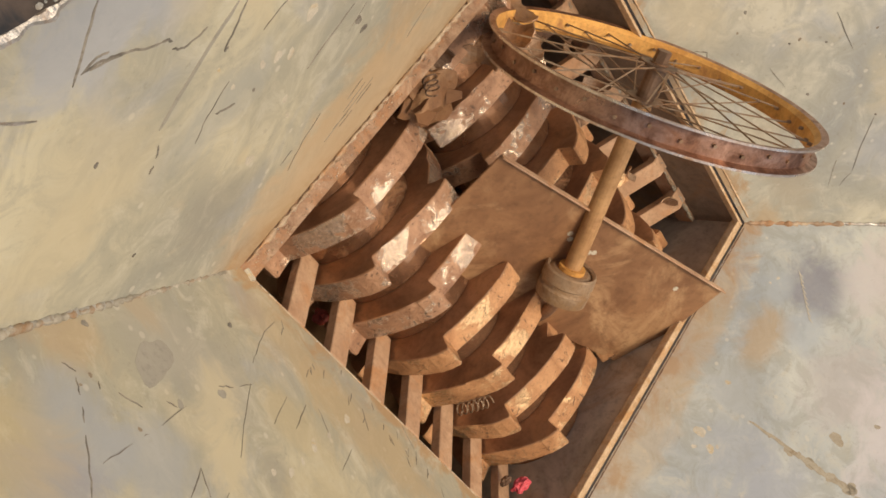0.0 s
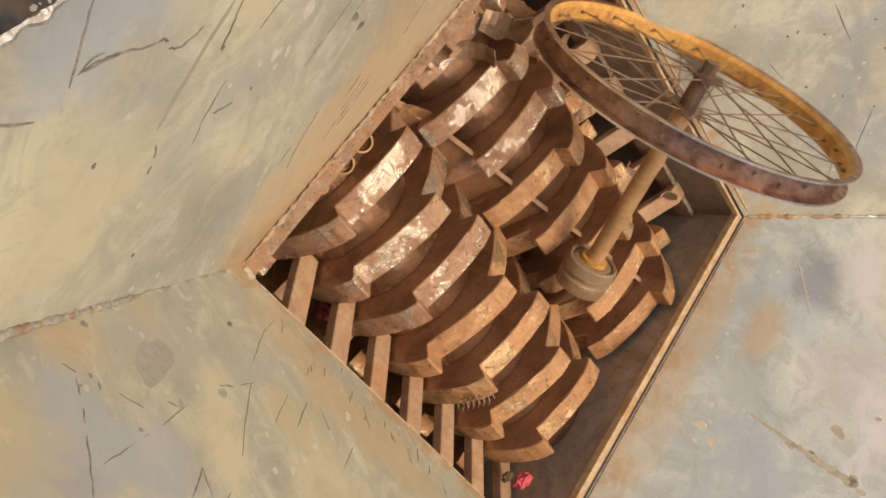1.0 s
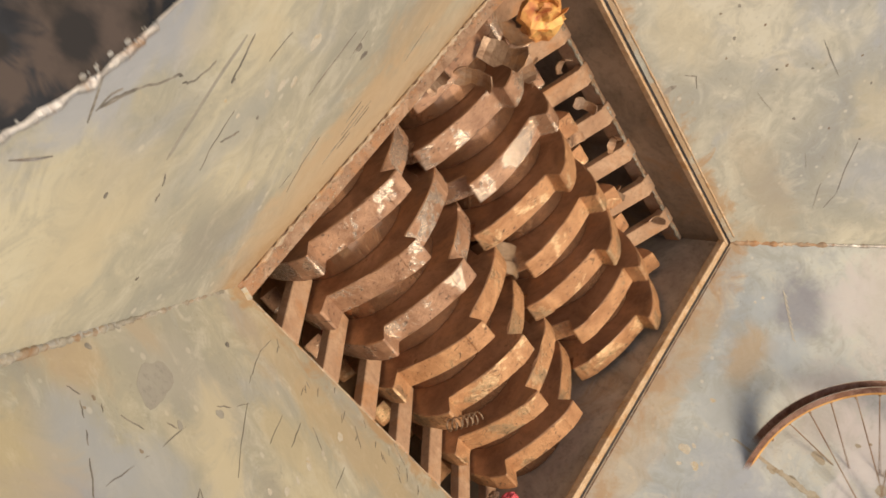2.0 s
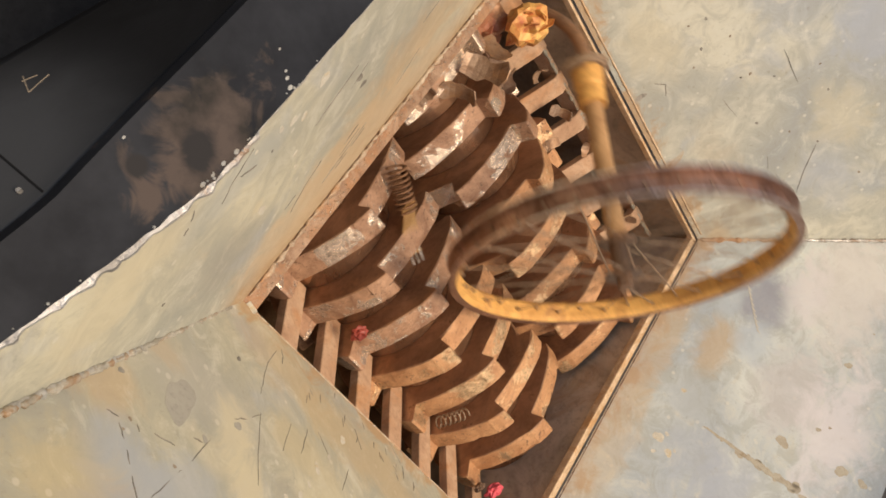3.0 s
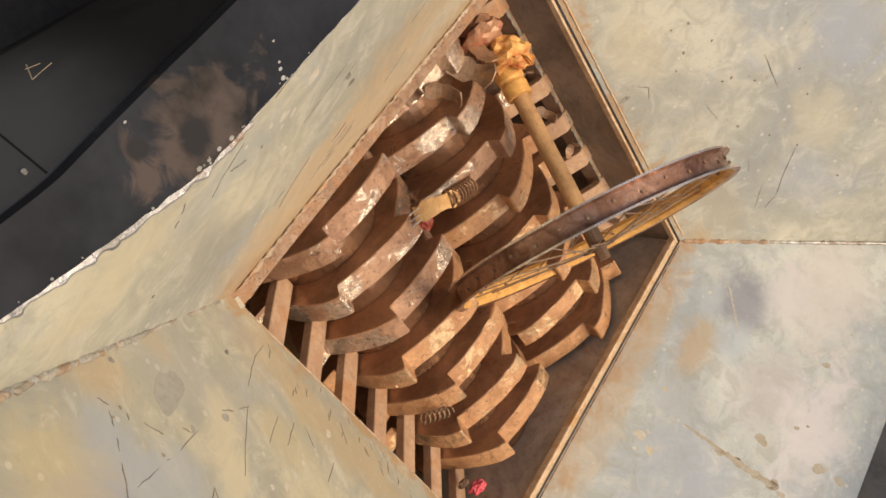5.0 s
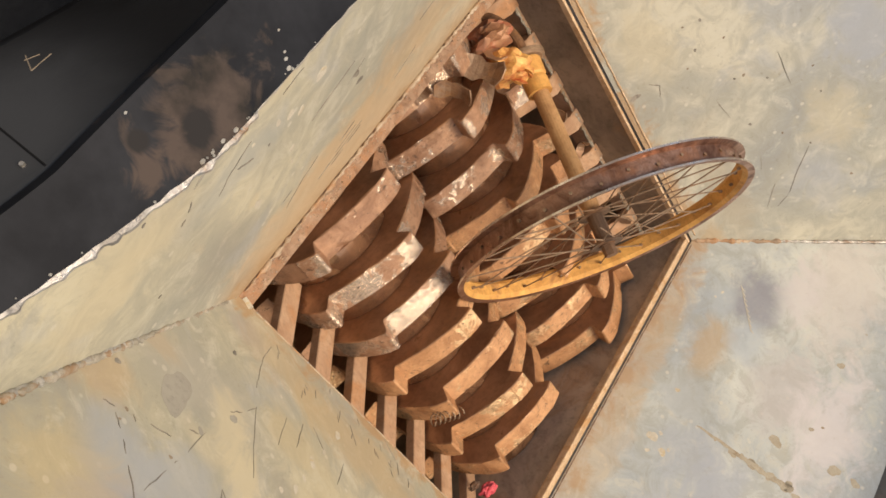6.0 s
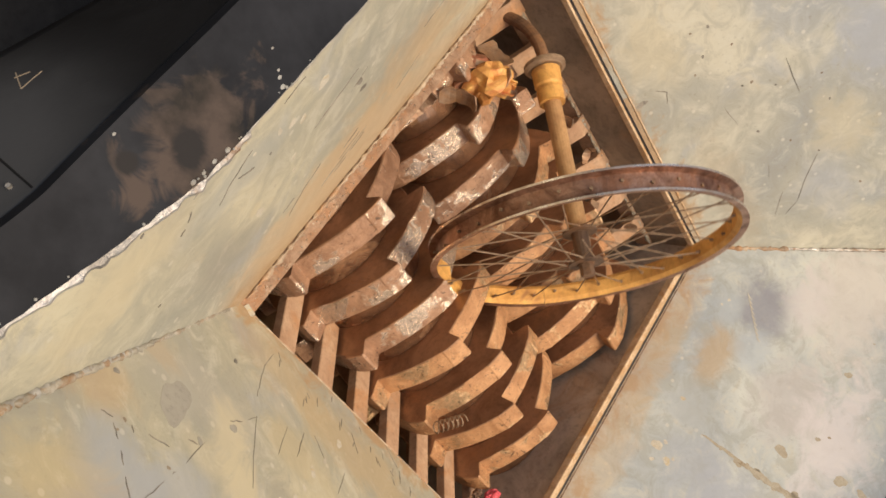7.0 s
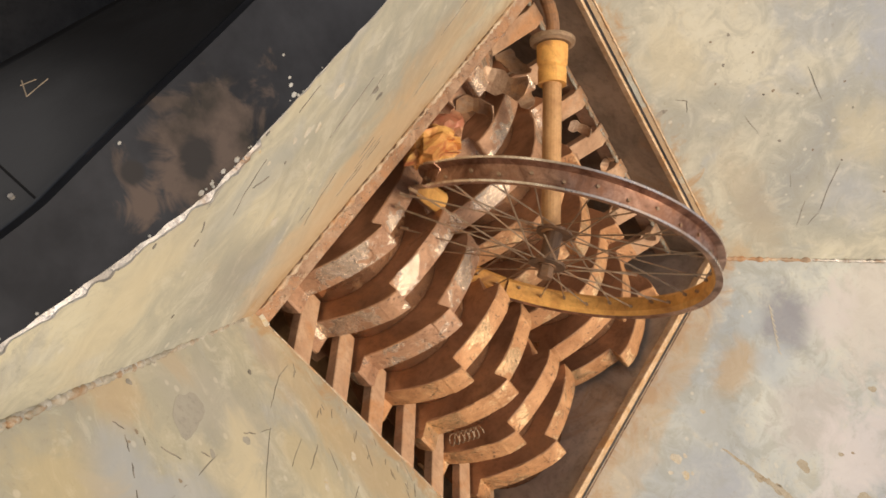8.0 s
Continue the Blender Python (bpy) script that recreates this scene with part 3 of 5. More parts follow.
def bead(name, a, b, r, lump, label, mat, seed, step=0.006, parent=None):
    """A lumpy weld bead laid from a to b."""
    a, b = Vector(a), Vector(b)
    d = (b - a).normalized()
    u = d.orthogonal().normalized()
    v = d.cross(u)
    n = max(8, int((b - a).length / step))
    bm = bmesh.new()
    rnd = random.Random(seed)
    rings = []
    for i in range(n + 1):
        p = a.lerp(b, i / n)
        rr = r * (1 + lump * rnd.uniform(-1, 1)) * (0.3 if i in (0, n) else 1)
        off = Vector((rnd.uniform(-1, 1), rnd.uniform(-1, 1), rnd.uniform(-1, 1))) * r * lump * 0.5
        rings.append([bm.verts.new(p + off + (u * math.cos(k * math.pi / 4) + v * math.sin(k * math.pi / 4)) * rr) for k in range(8)])
    for i in range(n):
        for k in range(8):
            bm.faces.new((rings[i][k], rings[i][(k + 1) % 8], rings[i + 1][(k + 1) % 8], rings[i + 1][k]))
    if parent:
        return part(name, bm, mat, parent, label, smooth=True)
    return thing(name, bm, mat, label, "weld", kind="structure", smooth=True)


M_SEAM = worn_metal("painted_weld", (0.3, 0.27, 0.21), (0.5, 0.46, 0.38), (0.34, 0.2, 0.1), 0.5, 0.5, 0.15, 30, 1.0)
M_SEAM2 = worn_metal("silvery_painted_weld", (0.36, 0.34, 0.30), (0.52, 0.50, 0.45), (0.34, 0.29, 0.22), 0.3, 0.45, 0.25, 60, 1.0)
bead("weld_southwest", (X0 + 0.002, 0.0, ZF - 0.005), (X0 - T * 0.97, -T * 0.97, H - 0.0045), 0.0034, 0.5, "thin ragged painted weld seam with dirt in it", M_SEAM, 1, 0.005)
bead("weld_southwest", (X0 - T * 0.34, -T * 0.34, ZF + (H - ZF) * 0.34 - 0.003), (X0 - T * 0.97, -T * 0.97, H - 0.006), 0.0050, 0.28, "broad silvery ragged weld over the corner seam", M_SEAM2, 6, 0.004)
bead("weld_southeast", (X1, 0.0, ZF), (X1 + T * 0.97, -T * 0.97, H), 0.006, 0.3, "painted weld seam", M_SEAM, 2)
bead("weld_northwest", (X0, D, ZF), (X0 - T * 0.97, D + T * 0.97, H), 0.006, 0.3, "painted weld seam", M_SEAM, 3)
bead("weld_northeast", (X1, D, ZF), (X1 + T * 0.28, D + T * 0.28, ZF + (H - ZF) * 0.28), 0.006, 0.5, "rusty start of a weld seam", M_STRIP, 4)
bead("weld_northeast", (X1 + T * 0.25, D + T * 0.25, ZF + (H - ZF) * 0.25), (X1 + T * 0.97, D + T * 0.97, H), 0.0042, 0.4, "shiny weld seam", M_WELD, 5)
def ragged_weld():
    """One thin ragged bead along the dented rim's inner edge, thick where it was burnt, thinning out."""
    rnd = random.Random(9)
    bm = bmesh.new()
    rings = []
    n = 190
    for i in range(n + 1):
        y = -0.31 + 0.36 * i / n
        thick = 0.0029 if y < -0.11 else 0.0009
        w = noise.noise(Vector((y * 90, 0.3, 0))) + 0.6 * noise.noise(Vector((y * 260, 2.1, 0)))
        r = thick * max(0.25, 0.75 + 0.55 * w)
        c = Vector((rim_line(y) + 0.0005 + (0.2 + 0.7 * noise.noise(Vector((y * 130, 5.0, 0)))) * thick, y, RIM + 0.0035))
        rings.append([bm.verts.new(c + Vector((r * 1.3 * math.cos(k * math.pi / 3), rnd.uniform(-0.0004, 0.0004), r * 0.8 * math.sin(k * math.pi / 3)))) for k in range(6)])
    for p, q in zip(rings, rings[1:]):
        for k in range(6):
            bm.faces.new((p[k], p[(k + 1) % 6], q[(k + 1) % 6], q[k]))
    thing("rim_weld", bm, M_WELD, "bright ragged weld along the dented rim edge", "weld", kind="structure")
    bm = bmesh.new()
    for i in range(18):
        y = rnd.uniform(-0.29, -0.03)
        off = rnd.uniform(-0.0035, 0.0005)
        r = rnd.uniform(0.0003, 0.0009)
        bmesh.ops.create_icosphere(bm, subdivisions=1, radius=r, matrix=Matrix.Translation((rim_line(y) + off, y, RIM + 0.0065)))
    for x, y, r in ((-0.478, -0.077, 0.0008), (-0.475, -0.079, 0.0011), (-0.4705, -0.081, 0.0014), (-0.488, -0.072, 0.0007), (-0.4695, -0.126, 0.0014), (-0.4705, -0.135, 0.0012), (-0.513, -0.161, 0.0008), (-0.4712, -0.15, 0.0014), (-0.4705, -0.143, 0.001)):
        bmesh.ops.create_icosphere(bm, subdivisions=1, radius=r, matrix=Matrix.Translation((x, y, RIM + 0.006)) @ Matrix.Diagonal((1.0, 1.4, 0.4, 1)))
    tagged(new("weld_spatter", mesh_of(bm, M_SEAM2, "weld_spatter")), "bright weld spatter sprinkled on the black rim", "weld spatter", kind="stuff")


ragged_weld()
bead("foot_weld", (X0 + 0.004, 0.01, 0.012), (X0 + 0.004, D - 0.01, 0.012), 0.0032, 0.8, "rusty weld line at the wall's foot", M_STRIP, 31)
# The second bead is dark to stand for the shaded gap behind the strip.
bead("foot_weld", (W + 0.0025, 0.01, 0.0146), (W + 0.0025, D - 0.01, 0.0146), 0.0012, 0.35, "dark line drawn for the shaded gap at the wall's foot", M_HUB, 32)
bead("foot_weld", (0.01, D + 0.008, 0.021), (W - 0.01, D + 0.008, 0.021), 0.002, 0.4, "tan weld line at the wall's foot", M_ESTRIP, 33)

# scratches and specks on the paint
def scratch(wall, pts, width, mat=None, grow=0.0):
    bm = bmesh.new()
    left, right = [], []
    for i, p in enumerate(pts):
        p = Vector((*p, 0))
        a = Vector((*pts[max(0, i - 1)], 0))
        b = Vector((*pts[min(len(pts) - 1, i + 1)], 0))
        d = (b - a).normalized()
        w = width * (0.25 if i in (0, len(pts) - 1) else 1.0) * (1 + grow * i / len(pts) * (1 + 0.35 * math.sin(i * 2.1)))
        q = Vector((-d.y, d.x, 0)) * w
        left.append(p + q)
        right.append(p - q)
    ring = left + right[::-1]
    lo = [bm.verts.new((v.x, v.y, 0.0005)) for v in ring]
    hi = [bm.verts.new((v.x, v.y, -0.0006)) for v in ring]
    n = len(ring)
    for i in range(len(pts) - 1):
        bm.faces.new((hi[i], hi[i + 1], hi[n - 2 - i], hi[n - 1 - i]))
    for i in range(n):
        bm.faces.new((lo[i], lo[(i + 1) % n], hi[(i + 1) % n], hi[i]))
    return part("scratch", bm, mat or M_SCRATCH, wall)


def bent(a, b, rnd, k=5, amt=0.004):
    a, b = Vector((*a, 0)), Vector((*b, 0))
    out = []
    for i in range(k + 1):
        p = a.lerp(b, i / k)
        j = amt if 0 < i < k else 0
        out.append((p.x + rnd.uniform(-j, j), p.y + rnd.uniform(-j, j)))
    return out


def draw(wall, lines, width, seed):
    rnd = random.Random(seed)
    for line in lines:
        pts = []
        for a, b in zip(line, line[1:]):
            seg = bent(a, b, rnd, 4, 0.001)
            pts += seg if not pts else seg[1:]
        scratch(wall, pts, width * rnd.uniform(0.6, 1.2))


def speck(wall, u, v, r, mat, seed, name="speck", sq=1.0):
    rnd = random.Random(seed)
    bm = bmesh.new()
    n = 22
    ph = [rnd.uniform(0, 6.28) for _ in range(3)]
    k = [1 + 0.18 * math.sin(2 * math.pi * i / n * 2 + ph[0]) + 0.1 * math.sin(2 * math.pi * i / n * 3 + ph[1]) + 0.06 * math.sin(2 * math.pi * i / n * 6 + ph[2]) for i in range(n)]
    ring = [(u + r * sq * 0.95 * k[i] * math.cos(2 * math.pi * i / n), v + r * 0.95 * k[i] * math.sin(2 * math.pi * i / n)) for i in range(n)]
    hi = [bm.verts.new((x, y, -0.0003)) for x, y in ring]
    lo = [bm.verts.new((x, y, 0.0005)) for x, y in ring]
    bm.faces.new(hi)
    for i in range(n):
        bm.faces.new((lo[i], lo[(i + 1) % n], hi[(i + 1) % n], hi[i]))
    part(name, bm, mat, wall)


draw(wall_south, [[(0.046, 0.306), (0.044, 0.258), (0.047, 0.188)], [(-0.065, 0.341), (-0.041, 0.295)], [(-0.117, 0.425), (-0.093, 0.385)], [(-0.123, 0.342), (-0.093, 0.338)], [(-0.17, 0.36), (-0.16, 0.375)], [(-0.154, 0.385), (-0.147, 0.399)],
    [(-0.142, 0.41), (-0.13, 0.435), (-0.118, 0.463)], [(-0.188, 0.356), (-0.172, 0.354)], [(-0.067, 0.309), (-0.052, 0.306)], [(-0.002, 0.233), (0.02, 0.218)], [(0.03, 0.208), (0.05, 0.187)]], 0.00065, 1)
draw(wall_south, [[(0.046, 0.153), (0.052, 0.113), (0.058, 0.084), (0.077, 0.042)], [(0.134, 0.197), (0.15, 0.143)], [(0.176, 0.13), (0.199, 0.157)], [(0.278, 0.051), (0.292, 0.084)], [(-0.013, 0.397), (-0.007, 0.356), (0.012, 0.381)], [(0.094, 0.22), (0.112, 0.159)],
    [(-0.083, 0.368), (-0.078, 0.362)], [(-0.147, 0.346), (-0.143, 0.354)], [(0.387, 0.004), (0.417, 0.03)], [(0.036, 0.36), (0.02, 0.41)], [(0.23, 0.2), (0.25, 0.15)]], 0.0005, 2)
draw(wall_west, [[(0.973, 0.552), (0.952, 0.576), (0.927, 0.604)], [(0.963, 0.556), (0.945, 0.558), (0.935, 0.553)], [(0.961, 0.556), (0.943, 0.551), (0.926, 0.541), (0.91, 0.528), (0.889, 0.514)], [(0.955, 0.552), (0.938, 0.546), (0.922, 0.537)], [(0.889, 0.514), (0.884, 0.512), (0.879, 0.505)],
    [(0.882, 0.497), (0.87, 0.486), (0.852, 0.483), (0.841, 0.484)], [(0.829, 0.436), (0.811, 0.45), (0.79, 0.469)], [(0.829, 0.434), (0.823, 0.436)], [(0.717, 0.276), (0.684, 0.287), (0.627, 0.302)], [(0.857, 0.363), (0.844, 0.355), (0.83, 0.348)], [(0.948, 0.376), (0.94, 0.381)], [(0.935, 0.388), (0.927, 0.401)]], 0.0011, 3)
draw(wall_west, [[(0.89, 0.351), (0.868, 0.371), (0.831, 0.389)], [(0.776, 0.41), (0.75, 0.417), (0.738, 0.417)], [(0.632, 0.265), (0.602, 0.28)], [(0.693, 0.074), (0.637, 0.086), (0.581, 0.097)], [(0.769, 0.108), (0.737, 0.137), (0.698, 0.155)], [(0.674, 0.082), (0.642, 0.081)], [(0.782, 0.14), (0.757, 0.145)],
    [(0.66, 0.07), (0.63, 0.075)], [(0.65, 0.095), (0.60, 0.108)], [(0.62, 0.078), (0.585, 0.086)], [(0.64, 0.115), (0.605, 0.125)], [(0.5, 0.1), (0.44, 0.13)], [(0.45, 0.2), (0.38, 0.22)]], 0.0007, 4)
ln = [(0.921, 0.419), (0.891, 0.436), (0.842, 0.46), (0.8, 0.478)]
scratch(wall_west, bent(ln[0], ln[1], random.Random(6), 3, 0.001) + bent(ln[1], ln[2], random.Random(7), 3, 0.001)[1:] + bent(ln[2], ln[3], random.Random(8), 3, 0.001)[1:], 0.0026, M_LEAF)
draw(wall_north, [[(0.114, 0.324), (0.064, 0.284), (0.008, 0.248)], [(0.384, 0.329), (0.293, 0.332)], [(0.458, 0.067), (0.442, 0.087), (0.417, 0.077)]], 0.0008, 5)
draw(wall_north, [[(0.004, 0.244), (-0.016, 0.212)], [(0.145, 0.22), (0.111, 0.21)], [(0.054, 0.227), (-0.002, 0.191)], [(0.342, 0.18), (0.281, 0.192)]], 0.0006, 15)
nick = random.Random(27)
for _ in range(26):
    u, v = nick.uniform(0.08, 0.5), nick.uniform(0.008, 0.075)
    draw(wall_south, [[(u, v), (u + nick.uniform(-0.004, 0.008), v + nick.uniform(0.008, 0.022))]], 0.0006, nick.randrange(1000))
for i, (u, v, r) in enumerate(((0.005, 0.24, 0.008), (-0.181, 0.294, 0.005), (-0.001, 0.124, 0.005), (-0.157, 0.346, 0.003), (-0.163, 0.364, 0.002), (-0.089, 0.364, 0.003), (-0.049, 0.299, 0.006))):
    speck(wall_south, u, v, r * 0.85, M_SCRATCH if i in (1, 2) else (M_LEAF if r > 0.005 else M_SPECK), 40 + i)
for i, (u, v) in enumerate(((0.10, 0.29), (0.13, 0.27), (0.17, 0.2), (0.2, 0.16), (-0.11, 0.47), (0.24, 0.1), (0.15, 0.24))):
    speck(wall_south, u, v, 0.006 + 0.002 * (i % 3), M_PALE, 60 + i, "paint_chip", 0.6)
speck(wall_south, -0.094, 0.272, 0.034, M_LEAF, 33, "stain_patch", 0.72)
speck(wall_west, 0.618, 0.262, 0.007, M_SCRATCH, 70)
for i, (u, v, r) in enumerate(((0.828, 0.224, 0.013), (0.761, 0.35, 0.011), (0.784, 0.362, 0.008), (0.741, 0.333, 0.01), (0.758, 0.265, 0.008), (0.758, 0.23, 0.006), (0.84, 0.418, 0.004), (0.828, 0.375, 0.005), (0.702, 0.363, 0.016))):
    speck(wall_west, u, v, r * 0.8, M_PALE, 72 + i, "paint_chip", 0.7)
for i, (u, v, r) in enumerate(((0.607, 0.235, 0.007), (0.987, 0.453, 0.003), (0.802, 0.338, 0.0025), (1.0, 0.28, 0.0025))):
    speck(wall_west, u, v, r, M_SCRATCH, 82 + i)
scratch(wall_west, [(1.035, 0.585), (1.021, 0.566), (1.008, 0.552)], 0.0016, M_WELD)
for i, (u, v) in enumerate(((0.538, 0.211), (0.448, 0.152), (0.371, 0.23), (0.369, 0.25), (0.335, 0.292), (0.31, 0.385), (0.243, 0.225), (0.181, 0.281), (0.12, 0.329), (-0.018, 0.39), (0.239, 0.384), (0.542, 0.175), (0.48, 0.18), (0.475, 0.241))):
    speck(wall_north, u, v, 0.0026 if i % 3 else 0.0036, M_SPECK if i % 2 else M_SCRATCH, 90 + i)
speck(wall_north, 0.444, 0.03, 0.013, M_SCRATCH, 110, "dirt_lump", 0.5)
for i, (u, v, r) in enumerate(((0.536, 0.366, 0.016), (0.547, 0.503, 0.016), (0.546, 0.553, 0.012), (0.787, 0.432, 0.01), (0.624, 0.447, 0.004), (0.895, 0.458, 0.003), (0.461, 0.345, 0.012), (0.455, 0.426, 0.015))):
    speck(wall_east, u, v, r, M_STAIN, 120 + i, "oil_spot", 0.75)
speck(wall_east, 0.447, 0.45, 0.009, M_STAIN, 170, "oil_spot", 0.8)
rs = random.Random(21)
trail = [(0.471 - 0.018 * i / 22 + rs.uniform(-0.002, 0.002), 0.2 + 0.225 * i / 22) for i in range(23)]
streak = scratch(wall_east, trail, 0.0022, M_STAIN, 2.2)
streak.name = "oil_streak"
for i, (u, v, r) in enumerate(((0.466, 0.25, 0.005), (0.458, 0.294, 0.010), (0.459, 0.339, 0.012), (0.457, 0.385, 0.011), (0.458, 0.428, 0.013), (0.606, 0.426, 0.006), (0.462, 0.315, 0.007), (0.457, 0.362, 0.008), (0.457, 0.408, 0.009))):
    speck(wall_east, u, v, r, M_STAIN, 180 + i, "oil_spot", 0.9)
for i in range(9):
    u, v = 0.832 - 0.011 * i, 0.165 + 0.0075 * i
    scratch(wall_east, [(u, v), (u + 0.004, v - 0.008), (u + 0.011, v - 0.015)], 0.0019, M_PALE)
for i, (u, v, r) in enumerate(((0.394, 0.127, 0.012), (0.374, 0.16, 0.009), (0.41, 0.14, 0.005), (0.36, 0.13, 0.005), (0.385, 0.17, 0.004), (0.52, 0.13, 0.006), (0.8, 0.12, 0.004), (0.78, 0.11, 0.003))):
    speck(wall_east, u, v, r, M_PALE, 140 + i, "paint_chip")

# ---- cutters ----
PITCH, THICK = 0.109, 0.047
R_TIP, R_ROOT, R_SP = 0.206, 0.167, 0.120
YN, YF, ZS = 0.272, 0.610, -0.230
TEETH = 6


def cutter_mesh(sign, seed):
    """A claw disc: each tooth rises from its tail to a raised cap and ends in a steep hook above the tail of the next. sign: which way it turns."""
    per = 2 * math.pi / TEETH
    rnd = random.Random(seed)
    pts = []
    for i in range(TEETH):
        wear = 0.004 * rnd.random()
        prof = [(0.0, R_ROOT), (0.1, R_ROOT - 0.001), (0.2, R_ROOT), (0.3, R_ROOT + 0.002), (0.4, R_ROOT + 0.005), (0.5, R_ROOT + 0.009), (0.6, R_ROOT + 0.0145), (0.7, R_ROOT + 0.021), (0.78, R_ROOT + 0.027), (0.79, R_ROOT + 0.029), (0.89, R_TIP - 0.004), (0.975, R_TIP), (0.99, R_TIP - 0.003), (0.993, R_ROOT + 0.012)]
        for f, r in prof:
            a = (i - 1 + f) * per
            r -= wear * f
            pts.append((r * math.sin(sign * a), r * math.cos(sign * a)))
    if sign < 0:
        pts.reverse()
    bm = bmesh.new()
    hub = 0.05
    n = len(pts)
    stations = (0.0, 0.0018, 0.013, 0.0235, 0.034, THICK - 0.0018, THICK)
    rings = []
    for k, x in enumerate(stations):
        row = []
        for y, z in pts:
            r = math.hypot(y, z)
            edge = k in (0, 6)
            d = rnd.uniform(-0.0008, 0.0004) - (0.0018 if edge else 0.0)
            if k in (0, 1, 5, 6) and rnd.random() < 0.07:
                d -= rnd.uniform(0.001, 0.0045)
            f = (r + d) / r
            row.append(bm.verts.new((x, y * f, z * f)))
        rings.append(row)
    for p, q in zip(rings, rings[1:]):
        for i in range(n):
            bm.faces.new((p[i], p[(i + 1) % n], q[(i + 1) % n], q[i]))
    for row in (rings[0], rings[-1]):
        inner = [bm.verts.new((v.co.x, hub * v.co.y / math.hypot(v.co.y, v.co.z), hub * v.co.z / math.hypot(v.co.y, v.co.z))) for v in row]
        for i in range(n):
            bm.faces.new((row[i], row[(i + 1) % n], inner[(i + 1) % n], inner[i]))
    me = mesh_of(bm, M_DISC, "cutter")
    me.materials.append(M_LUG if seed % 100 < 13 else M_LUG2)
    for f in me.polygons:
        if abs(f.normal.x) < 0.5:
            f.material_index = 1
    return me


def shaft(name, y, xs, sign, phases, label):
    root = new(name)
    tagged(root, label, "shredder shaft", "the pair of cutter shafts")
    root.matrix_world = Matrix.Translation((0, y, ZS))
    part("axle", rod(bmesh.new(), (-0.02, 0, 0), (W + 0.02, 0, 0), 0.055, 24), M_SPACER, root, "dark hexagonal drive axle")
    for i, x in enumerate(xs):
        me = cutter_mesh(sign, 10 + i + (100 if sign > 0 else 0))
        part("cutter", None, None, root, "claw cutter disc of worn steel", pose(x, 0, 0, phases[i]), data=me)
    cuts = sorted(xs)
    edges = [0.002] + [v for x in cuts for v in (x - 0.001, x + THICK + 0.001)] + [W - 0.002]
    for a, b in zip(edges[0::2], edges[1::2]):
        if b - a > 0.008:
            part("spacer", rod(bmesh.new(), (a, 0, 0), (b, 0, 0), R_SP, 40), M_SPACER, root, "smooth rubbed spacer ring", smooth=False)
    return root


NEAR_X = [0.070 + PITCH * k for k in range(7)]
FAR_X = [0.128 + PITCH * k for k in range(-1, 7)]
NEAR_PH = [-8.5 if k % 2 == 0 else 6.8 for k in range(7)]
FAR_PH = [28.7 if k % 2 == 0 else 13.7 for k in range(-1, 7)]
RATIO = 1.36          # the far shaft is geared faster
near_shaft = shaft("cutter_shaft", YN, NEAR_X, 1, NEAR_PH, "slow turning shaft with worn claw cutters, spacers between")
far_shaft = shaft("cutter_shaft", YF, FAR_X, -1, FAR_PH, "counter-turning shaft with dusty claw cutters, spacers between")

# comb fingers reaching between the discs
def finger_mesh(sign):
    prof = [(0.0, -0.100), (0.030, -0.100), (0.150, -0.198), (0.170, -0.330), (0.152, -0.330), (0.134, -0.21), (0.024, -0.122), (0.0, -0.122)]
    pr = [(y if sign > 0 else -y, z) for y, z in prof]
    return mesh_of(prism(pr, -0.0215, 0.0215, 0.0015), M_FINGER, "finger")


def comb(name, y, sign, xs, label):
    bar = thing(name, box(0.004, W - 0.004, min(y, y + sign * 0.012), max(y, y + sign * 0.012), -0.16, -0.118 if sign < 0 else -0.105, 0.002), M_FINGER, label, "comb")
    me = finger_mesh(sign)
    for x in xs:
        part("finger", None, None, bar, "", pose(x, y + sign * 0.001, -0.012 if sign < 0 else 0.0), data=me)
    return bar


comb("cleaning_comb", 0.0, 1, [0.072 + THICK + (PITCH - THICK) / 2 + PITCH * k for k in range(0, 7)], "row of dusty steel stripper fingers bolted to the chamber side")
comb("cleaning_comb", D, -1, [0.128 + THICK + (PITCH - THICK) / 2 + PITCH * k for k in range(-1, 6)], "row of dusty steel stripper fingers with a weld along the top")

bead("comb_weld", (0.01, D - 0.013, -0.116), (W - 0.01, D - 0.013, -0.116), 0.0035, 0.7, "shiny lumpy weld along the comb's top", M_SEAM, 41)


def crumbs(name, zones, count, size, mat, label, seed):
    """Loose grains scattered in zones (x0, x1, y0, y1, z)."""
    rnd = random.Random(seed)
    verts, faces = [], []
    for i in range(count):
        x0, x1, y0, y1, z = zones[i % len(zones)]
        c = Vector((rnd.uniform(x0, x1), rnd.uniform(y0, y1), z))
        r = size * rnd.uniform(0.4, 1.3)
        k = len(verts)
        rot = Euler([rnd.uniform(0, 6.28) for _ in range(3)]).to_matrix()
        for p in ((1, 0, -0.5), (-0.6, 0.9, -0.5), (-0.7, -0.8, -0.5), (0.1, 0.1, 0.9), (0.7, 0.6, 0.3)):
            verts.append(c + rot @ (Vector(p) * r * rnd.uniform(0.6, 1.2)))
        faces += [(k, k + 1, k + 2), (k, k + 4, k + 1), (k + 1, k + 4, k + 3), (k + 2, k + 1, k + 3), (k, k + 2, k + 3), (k, k + 3, k + 4)]
    me = bpy.data.meshes.new(name)
    me.from_pydata(verts, [], faces)
    me.materials.append(mat)
    return tagged(new(name, me), label, "crumbs", kind="stuff")


